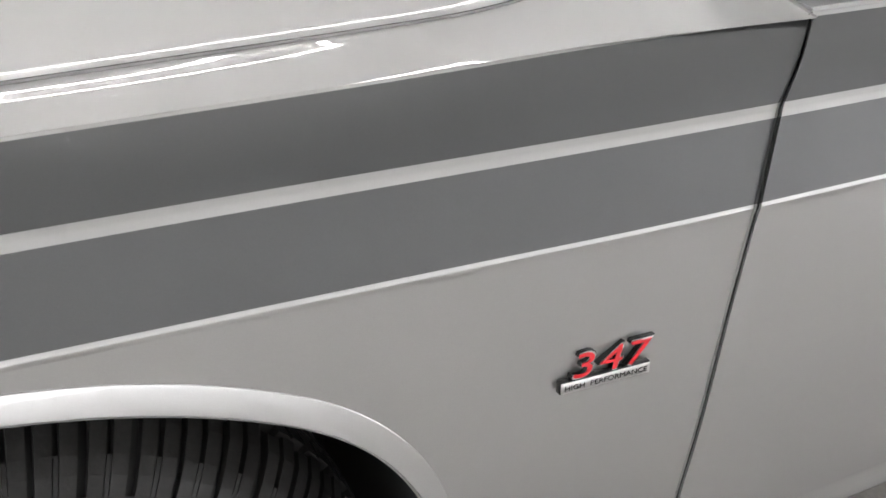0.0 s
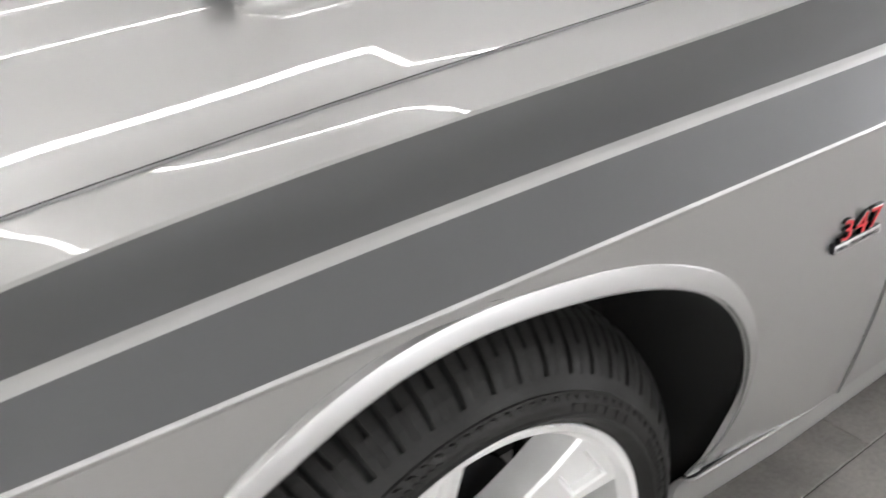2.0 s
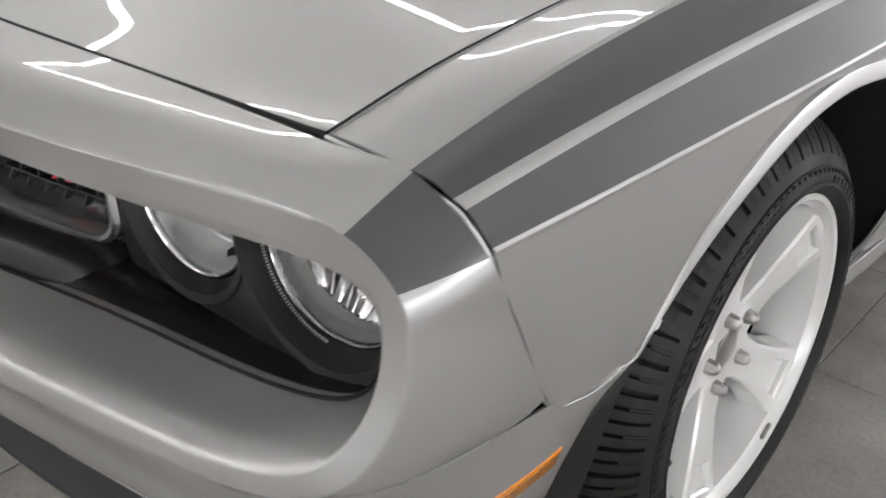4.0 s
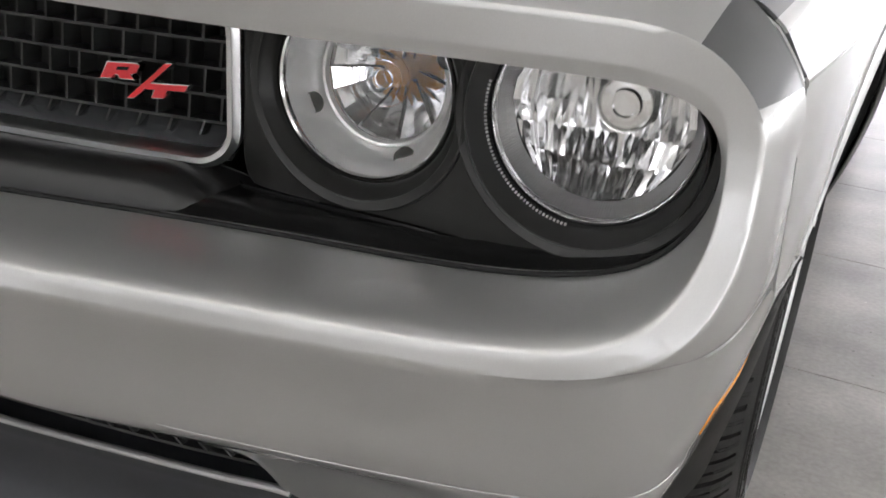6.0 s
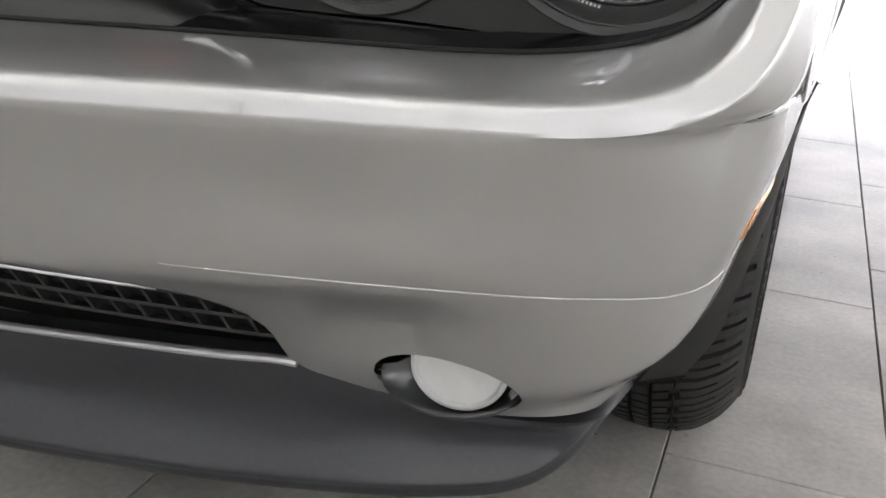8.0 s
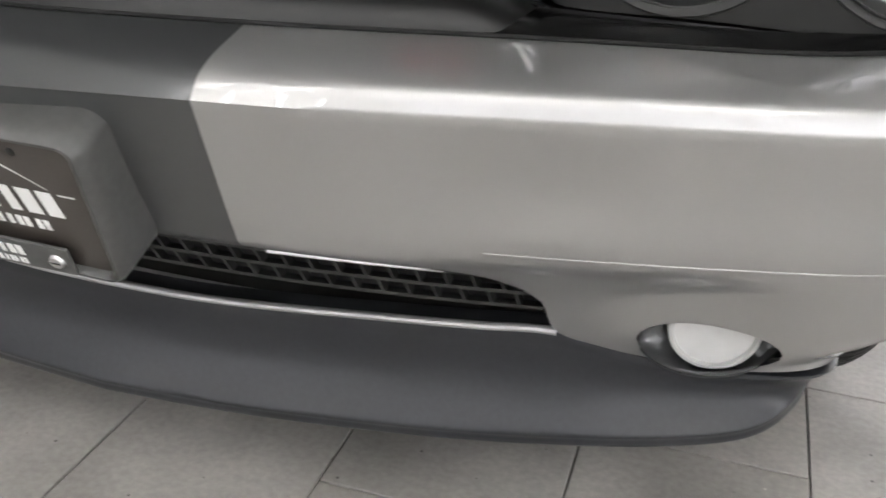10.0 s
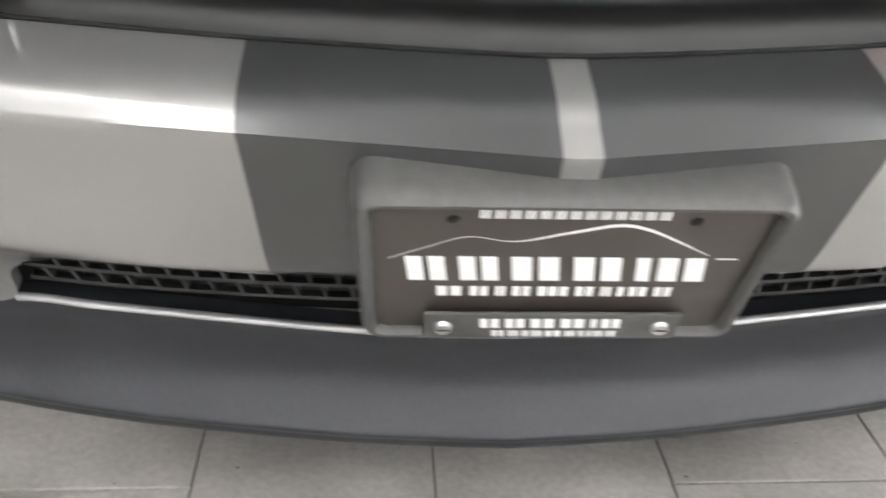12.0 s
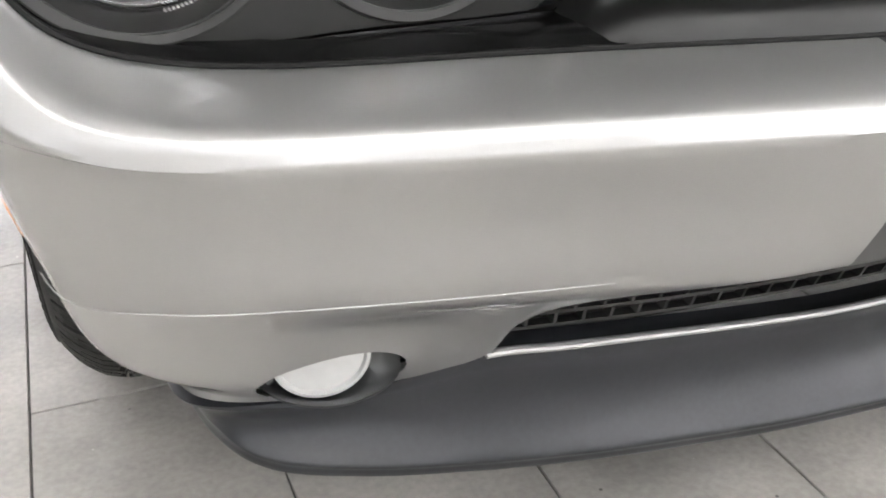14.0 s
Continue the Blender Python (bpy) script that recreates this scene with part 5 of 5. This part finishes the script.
    part("barrel", lathe([(-0.004, RIM_R - 0.001), (0.0015, RIM_R + 0.003), (0.0035, RIM_R + 0.001), (0.002, RIM_R - 0.006), (-0.006, RIM_R - 0.010), (-0.012, RIM_R - 0.016), (-0.060, RIM_R - 0.024), (-0.085, RIM_R - 0.027)], 96), alloy, rim, "bright silver barrel")
    # the silver barrel's inner half is blackened for its shade and brake dust
    part("inner_barrel", lathe([(-0.085, RIM_R - 0.027), (-0.13, RIM_R - 0.030), (-0.19, RIM_R - 0.020)], 96), gloss_black, rim, "inner barrel coloured dark for shade and brake dust")
    for k in range(5):
        ang = radians(33 + 72 * k)
        bm = bmesh.new()
        # stations: radius, half width, depth of face, depth of back
        st = [(0.030, 0.046, -0.044, -0.090), (0.070, 0.034, -0.042, -0.086), (0.110, 0.031, -0.036, -0.080), (0.155, 0.038, -0.026, -0.070), (0.168, 0.040, -0.023, -0.068), (0.212, 0.054, -0.012, -0.056), (0.2285, 0.058, -0.008, -0.045)]
        rings = []
        for r, hw, f, b in st:
            prof = [(-hw - 0.005, b), (-hw, f - 0.004), (-hw + 0.004, f), (-hw * 0.62, f), (hw * 0.62, f), (hw - 0.004, f), (hw, f - 0.004), (hw + 0.005, b)]
            rings.append([bm.verts.new((x, r, t)) for t, x in prof])
        for i in range(len(rings) - 1):
            for j in range(7):
                f = bm.faces.new((rings[i][j], rings[i][j + 1], rings[i + 1][j + 1], rings[i + 1][j]))
        bm.faces.ensure_lookup_table()
        pocket = [f for f in bm.faces if 0.17 < f.calc_center_median().y < 0.21 and abs(f.calc_center_median().z) < 0.012]
        bm.normal_update()
        sign = 1.0 if pocket[0].normal.x > 0 else -1.0
        bmesh.ops.inset_region(bm, faces=pocket, thickness=0.004, depth=-0.003 * sign)
        bmesh.ops.inset_region(bm, faces=pocket, thickness=0.002, depth=-0.008 * sign)
        bmesh.ops.recalc_face_normals(bm, faces=bm.faces)
        bmesh.ops.rotate(bm, verts=bm.verts, cent=(0, 0, 0), matrix=Matrix.Rotation(ang, 3, "X"))
        part("spoke", bm, alloy, rim, sharp=25)
    part("hub", lathe([(-0.046, 0.0), (-0.046, 0.032), (-0.047, 0.034), (-0.046, 0.036), (-0.047, 0.055), (-0.050, 0.073), (-0.060, 0.079), (-0.085, 0.080)], 60), alloy, rim)
    part("cap", lathe([(-0.0405, 0), (-0.041, 0.026), (-0.043, 0.0305), (-0.047, 0.031)], 40), nut_metal, rim, "grey metal centre cap")
    for k in range(5):
        a = radians(33 + 72 * k)
        bm = bmesh.new()
        rings = []
        for x, r in ((-0.055, 0.0115), (-0.046, 0.0118), (-0.030, 0.0095), (-0.026, 0.0075), (-0.0235, 0.003)):
            rings.append([bm.verts.new((x, 0.0575 * math.cos(a) + r * math.cos(b), 0.0575 * math.sin(a) + r * math.sin(b))) for b in [math.pi * q / 3 for q in range(6)]])
        for p, q in zip(rings, rings[1:]):
            for j in range(6):
                bm.faces.new((p[j], p[(j + 1) % 6], q[(j + 1) % 6], q[j]))
        bm.faces.new(rings[-1])
        bmesh.ops.recalc_face_normals(bm, faces=bm.faces)
        part("wheel_nut", bm, nut_metal, rim, sharp=40)
    part("brake_disc", lathe([(-0.098, 0.03), (-0.098, 0.150), (-0.108, 0.152), (-0.108, 0.03)], 48, True), gloss_black, rim, "dark brake disc behind the spokes")
    av = radians(196)
    o = part("valve", lathe([(0.0, 0.0), (0.0, 0.0035), (0.022, 0.0035), (0.024, 0.0045), (0.036, 0.0045), (0.036, 0)], 12), gloss_black, rim)
    o.location = (-0.045, 0.205 * math.cos(av), 0.205 * math.sin(av))
    aw = radians(300)
    o = part("balance_weight", box(0.006, 0.010, 0.030, (0, 0, 0), 0.002), nut_metal, rim)
    o.matrix_local = Matrix.Rotation(aw, 4, "X") @ Matrix.Translation((-0.003, RIM_R - 0.008, 0))
    return h


REAR_Y = 3.82
for sgn in (1, -1):
    wheel(sgn)
    wheel(sgn, REAR_Y)


# ---- the plain rest of the car behind the doors ----
def rear_quarter(sgn):
    ys = np.linspace(2.745, 4.93, 60)
    taper = lambda y: 1.0 - 0.10 * max(0.0, (y - 4.2) / 0.73) ** 2
    low = [max(SILL_Z, HUB[2] + math.sqrt(max(0.0, 0.385 ** 2 - (y - REAR_Y) ** 2))) for y in ys]
    rows = [[(0.885 * taper(y), y, z) for y, z in zip(ys, low)],
            [(0.945 * taper(y), y, max(z + 0.015, 0.58)) for y, z in zip(ys, low)],
            [(0.962 * taper(y), y, 0.800) for y in ys],
            [(0.925 * taper(y), y, 0.865 + 0.012 * math.sin((y - 2.745) * 1.3)) for y in ys],
            [(0.880 * taper(y), y, 0.918 + 0.018 * math.sin((y - 2.745) * 1.3)) for y in ys],
            [(0.720 * taper(y), y, 0.952 + 0.015 * math.sin((y - 2.745) * 1.3)) for y in ys]]
    g = loft(np.array(rows), 3) * np.array([sgn, 1, 1])
    sheet("rear_quarter", [(g, sgn > 0)], [silver], car, "silver rear quarter panel", 0.004, None, 40)


for sgn in (1, -1):
    rear_quarter(sgn)
deck = np.array([[(x, y, 0.967 - 0.02 * (x / 0.72) ** 2) for x in np.linspace(-0.70, 0.70, 14) * (1 - 0.10 * max(0.0, (y - 4.2) / 0.73) ** 2)] for y in np.linspace(3.95, 4.93, 10)])
sheet("rear_deck", [(deck, False)], [silver], car, "silver rear deck lid", 0.004, None, 40)
tail = np.array([[(x, 4.93 + 0.05 * (1 - (x / 0.88) ** 2) - 0.05 * abs(z - 0.72), z) for x in np.linspace(-0.868, 0.868, 20)] for z in np.linspace(0.30, 0.955, 10)])
sheet("rear_bumper", [(tail, True)], [silver], car, "silver tail panel", 0.004, None, 40)
# cabin: base and roof line at stations along the car
CABIN = [(1.62, 0.60, 0.940, 0.50, 0.950), (1.78, 0.80, 0.942, 0.66, 1.070), (2.20, 0.83, 0.945, 0.58, 1.350), (2.70, 0.83, 0.950, 0.57, 1.405), (3.20, 0.80, 0.955, 0.56, 1.385), (3.70, 0.76, 0.960, 0.56, 1.200), (4.10, 0.70, 0.965, 0.58, 0.985)]
cab = spline([[v for v in st] for st in CABIN], 43)


def cabin_row(st):
    y, bx, bz, tx, tz = st
    half = spline([(0, y, tz + 0.025), (tx * 0.5, y, tz + 0.018), (tx * 0.85, y, tz), (tx, y, tz - 0.03)], 10)
    return both(half)


tops = np.array([cabin_row(st) for st in cab])
for nm, a, e2, mat, lab in (("windscreen", 0, 15, gloss_black, "dark glass windscreen"), ("roof", 15, 29, silver, "silver roof"), ("rear_window", 29, 43, gloss_black, "dark rear window")):
    sheet(nm, [(tops[a:min(e2 + 1, 43)], False)], [mat], car, lab, 0.004, None, 50)
for sgn in (1, -1):
    sides = np.array([[(sgn * (st[1] + (st[3] - st[1]) * f), st[0], st[2] + (st[4] - 0.03 - st[2]) * f) for st in cab] for f in (0, 0.5, 1)])
    sheet("side_window", [(sides, sgn > 0)], [gloss_black], car, "dark side window", 0.004, None, 50)


# ---- badge on the fender ----
def text_mesh(words, size, depth):
    cu = bpy.data.curves.new("words", "FONT")
    cu.body, cu.size, cu.extrude, cu.align_x = words, size, depth, "CENTER"
    tmp = bpy.data.objects.new("words", cu)
    scene.collection.objects.link(tmp)
    bpy.context.view_layer.update()
    me = bpy.data.meshes.new_from_object(tmp.evaluated_get(bpy.context.evaluated_depsgraph_get()))
    bpy.data.objects.remove(tmp)
    return me


def lettered(name, words, size, depth, mat, parent, at, stretch=1.0, slant=0.0, label="", bold=0.0):
    me = text_mesh(words, size, depth)
    bm = bmesh.new()
    bm.from_mesh(me)
    for v in bm.verts:
        v.co.x = v.co.x * stretch + v.co.y * slant
    bm.to_mesh(me)
    bm.free()
    me.materials.clear()
    me.materials.append(mat)
    ob = new(name, me)
    ob.parent = parent
    ob.location = at
    if label:
        tagged(ob, label)
    return ob


def fender_badge():
    b = new("badge")
    b.parent = car
    # own x axis runs to the rear along the flank, y up, z outward
    b.matrix_world = Matrix(((0.05, -0.065, 1, 0.9508), (1, 0, 0, 1.3705), (0.0, 1, 0.065, 0.670), (0, 0, 0, 1))) @ Matrix.Rotation(radians(0.5), 4, "Z")
    tagged(b, "black-backed red and chrome engine badge on the fender")
    part("plinth", box(0.0885, 0.0115, 0.0065, (0, -0.0125, 0.0028), 0.0008), gloss_black, b)
    part("name_bar", box(0.0870, 0.0098, 0.0012, (0, -0.0125, 0.0065), 0.0004), satin_chrome, b, "satin chrome name bar")
    lettered("lettering", "HIGH  PERFORMANCE", 0.0066, 0.0002, gloss_black, b, (0, -0.0149, 0.0073), 1.24)
    for k, (ch, x) in enumerate((("3", -0.0235), ("4", 0.0035), ("7", 0.0285))):
        for nm, size, dep, z, m in (("digit_back", 0.0375, 0.0030, 0.0030, gloss_black), ("digit_edge", 0.0358, 0.0006, 0.0062, chrome), ("digit", 0.0315, 0.0004, 0.0072, red_enamel)):
            st = 1.42 if nm != "digit_back" else 1.46
            o = lettered(nm, ch, size, dep, m, b, (x - 0.0012 + (0.0375 - size) * 0.0, -0.0068 + (0.0375 - size) * 0.36, z), st, 0.22)
    return b


fender_badge()


# ---- plate with its holder ----
def plate_holder():
    top, low = np.array([0.0, -0.006, 0.5167]), np.array([0.0, 0.042, 0.3997])
    up = (top - low) / np.linalg.norm(top - low)
    n = np.array([0, -up[2], up[1]])
    mid = (top + low) / 2
    frame_m = Matrix(((1, up[0], n[0], 0), (0, up[1], n[1], mid[1]), (0, up[2], n[2], mid[2]), (0, 0, 0, 1)))
    tilt = Matrix.Rotation(radians(-0.8), 4, "Z")
    h = new("plate_holder")
    h.parent = car
    h.matrix_world = frame_m @ tilt
    tagged(h, "black plastic plate holder with a dealer plate")
    hw, hh, r = 0.1555, 0.0800, 0.012

    def outline(w, t, b, rad):
        pts = []
        for cx, cy, a0 in ((w - rad, t - rad, 0), (-w + rad, t - rad, 90), (-w * 0.955 + rad, b + rad, 180), (w * 0.955 - rad, b + rad, 270)):
            pts += [(cx + rad * math.cos(radians(a)), cy + rad * math.sin(radians(a))) for a in np.linspace(a0, a0 + 90, 7)]
        return pts
    # frame: loops from the mount out to the front and back in to the plate
    loops = [(outline(0.164, 0.090, -0.085, 0.022), -0.050), (outline(0.1630, 0.0880, -0.0840, 0.020), -0.012), (outline(0.1610, 0.0855, -0.0820, 0.016), 0.003), (outline(0.1570, 0.0815, -0.0795, 0.014), 0.0085), (outline(0.1530, 0.0785, -0.0770, 0.012), 0.0085), (outline(0.1490, 0.0755, -0.0750, 0.010), 0.005), (outline(0.1475, 0.0740, -0.0740, 0.010), -0.003)]
    bm = bmesh.new()
    rings = [[bm.verts.new((x, y, z)) for x, y in pts] for pts, z in loops]
    for a, b in zip(rings, rings[1:]):
        for k in range(len(a)):
            j = (k + 1) % len(a)
            bm.faces.new((a[k], a[j], b[j], b[k]))
    bmesh.ops.recalc_face_normals(bm, faces=bm.faces)
    part("holder_frame", bm, holder_grey, h, "satin black frame", sharp=45)
    part("plate", box(0.300, 0.152, 0.0016, (0, 0, -0.0005), 0.0005), plate_brown, h, "dark brown printed plate")
    # printed marks: names stand as plain slanted bars
    def mark(x0, x1, y0, y1, slant=0.0, mat=white_print, z=0.0006):
        o = part("print", prism([(x0 + slant * y0, y0), (x1 + slant * y0, y0), (x1 + slant * y1, y1), (x0 + slant * y1, y1)], 0.0004), mat, h, smooth=False)
        o.location = (0, 0, z)
    def bars(x, widths, gap, y0, y1, slant, z=0.0006):
        """A word as plain slanted bars: two to a wide block, one to a narrow block."""
        for wd in widths:
            n = max(1, round(wd / (0.75 * (y1 - y0))))
            if n == 1 and wd > 0.45 * (y1 - y0):
                n = 2
            step = wd / n
            for i in range(n):
                mark(x + i * step, x + (i + (0.74 if n > 1 else 1.0)) * step, y0, y1, slant, z=z)
            x += wd + gap
    bars(-0.120, (0.034, 0.034, 0.042, 0.042, 0.011, 0.042), 0.0062, -0.0125, 0.0165, -0.14)
    bars(-0.097, (0.022, 0.016, 0.009, 0.016, 0.026, 0.016, 0.009, 0.005, 0.016, 0.016), 0.0042, -0.0325, -0.0205, -0.05)
    bars(-0.070, [0.0085] * 13, 0.0024, 0.0605, 0.0720, 0.0)
    ridge = spline([(-0.135, 0.014), (-0.108, 0.027), (-0.077, 0.040), (-0.042, 0.035), (0.0, 0.046), (0.035, 0.0545), (0.055, 0.0500), (0.08, 0.037), (0.108, 0.0205)], 50)
    bm = bmesh.new()
    wv = lambda i: 0.0004 + 0.0013 * math.sin(math.pi * min(max((i - 18) / 31, 0), 1)) ** 1
    a = [bm.verts.new((p[0], p[1] + wv(i), 0.0007)) for i, p in enumerate(ridge)]
    b = [bm.verts.new((p[0], p[1] - wv(i), 0.0007)) for i, p in enumerate(ridge)]
    c = [bm.verts.new((p[0], p[1] - wv(i), 0.0003)) for i, p in enumerate(ridge)]
    for i in range(len(a) - 1):
        bm.faces.new((a[i], b[i], b[i + 1], a[i + 1]))
        bm.faces.new((b[i], c[i], c[i + 1], b[i + 1]))
    bmesh.ops.recalc_face_normals(bm, faces=bm.faces)
    part("print", bm, white_print, h, smooth=False)
    mark(0.116, 0.132, 0.0150, 0.0166, -0.0)
    # tab along the lower edge with its two screws
    part("tab", box(0.208, 0.034, 0.004, (0, -0.0630, 0.0075), 0.0015), holder_grey, h, "satin black tab")
    bars(-0.065, (0.0175, 0.0175, 0.0215, 0.0215, 0.0055, 0.0175), 0.0031, -0.0635, -0.0515, -0.10, z=0.0101)
    bars(-0.052, (0.0115, 0.009, 0.006, 0.009, 0.014, 0.009, 0.005, 0.003, 0.0085, 0.0085), 0.0022, -0.0755, -0.0680, -0.05, z=0.0101)
    for sx in (-0.0889, 0.0889):
        bm = bmesh.new()
        bmesh.ops.create_cone(bm, cap_ends=True, segments=24, radius1=0.0078, radius2=0.0065, depth=0.004, matrix=Matrix.Translation((sx, -0.0630, 0.011)))
        o = part("screw", bm, satin_chrome, h, "bright screw head", sharp=30)
        part("slot", box(0.010, 0.0016, 0.0008, (sx, -0.0630, 0.0131)), gloss_black, o)
        o = part("hole", lathe([(0.0003, 0), (0.0003, 0.0028), (-0.0002, 0.0048)], 16), gloss_black, h)
        o.matrix_local = Matrix.Translation((sx, 0.0590, 0.0006)) @ Matrix.Rotation(radians(-90), 4, "Y")
    return h


plate_holder()

# ---- floor tiles, the nearest last ----
def tile_mesh():
    bm = box(TILE_W - 0.003, TILE_L - 0.003, 0.008, (0, 0, -0.004))
    bmesh.ops.bevel(bm, geom=[e for e in bm.edges if all(v.co.z > -0.001 for v in e.verts)], offset=0.0012, segments=1, affect="EDGES")
    me = bpy.data.meshes.new("tile")
    bm.to_mesh(me)
    bm.free()
    me.materials.append(tile_mat)
    return me


TILE = tile_mesh()
far_v, far_f = [], []
for i in range(-30, 24):
    x = TILE_X + (i + 0.5) * TILE_W
    if not ROOM[0] + 0.15 < x < ROOM[1] - 0.15:
        continue
    shift = (TILE_Y + 0.5 * TILE_L + 0.2245 * i) % TILE_L
    for j in range(-10, 16):
        y = shift + j * TILE_L
        if not ROOM[2] + 0.34 < y < ROOM[3] - 0.34:
            continue
        if -1.5 < x < 2.5 and -0.6 < y < 4.6:
            t = new("tile", TILE)
            t.parent = floor
            t.location = (x, y, 0.0)
            t.rotation_euler = (random.uniform(-1, 1) * 0.0006, random.uniform(-1, 1) * 0.0006, 0)
        else:
            b = len(far_v)
            hx, hy = TILE_W / 2 - 0.0015, TILE_L / 2 - 0.0015
            far_v += [(x - hx, y - hy, 0), (x + hx, y - hy, 0), (x + hx, y + hy, 0), (x - hx, y + hy, 0), (x - hx, y - hy, -0.006), (x + hx, y - hy, -0.006), (x + hx, y + hy, -0.006), (x - hx, y + hy, -0.006)]
            far_f += [(b, b + 1, b + 2, b + 3), (b, b + 4, b + 5, b + 1), (b + 1, b + 5, b + 6, b + 2), (b + 2, b + 6, b + 7, b + 3), (b + 3, b + 7, b + 4, b)]
tagged(mesh_object("far_tiles", far_v, far_f, [tile_mat], smooth=False, parent=floor), kind="stuff")
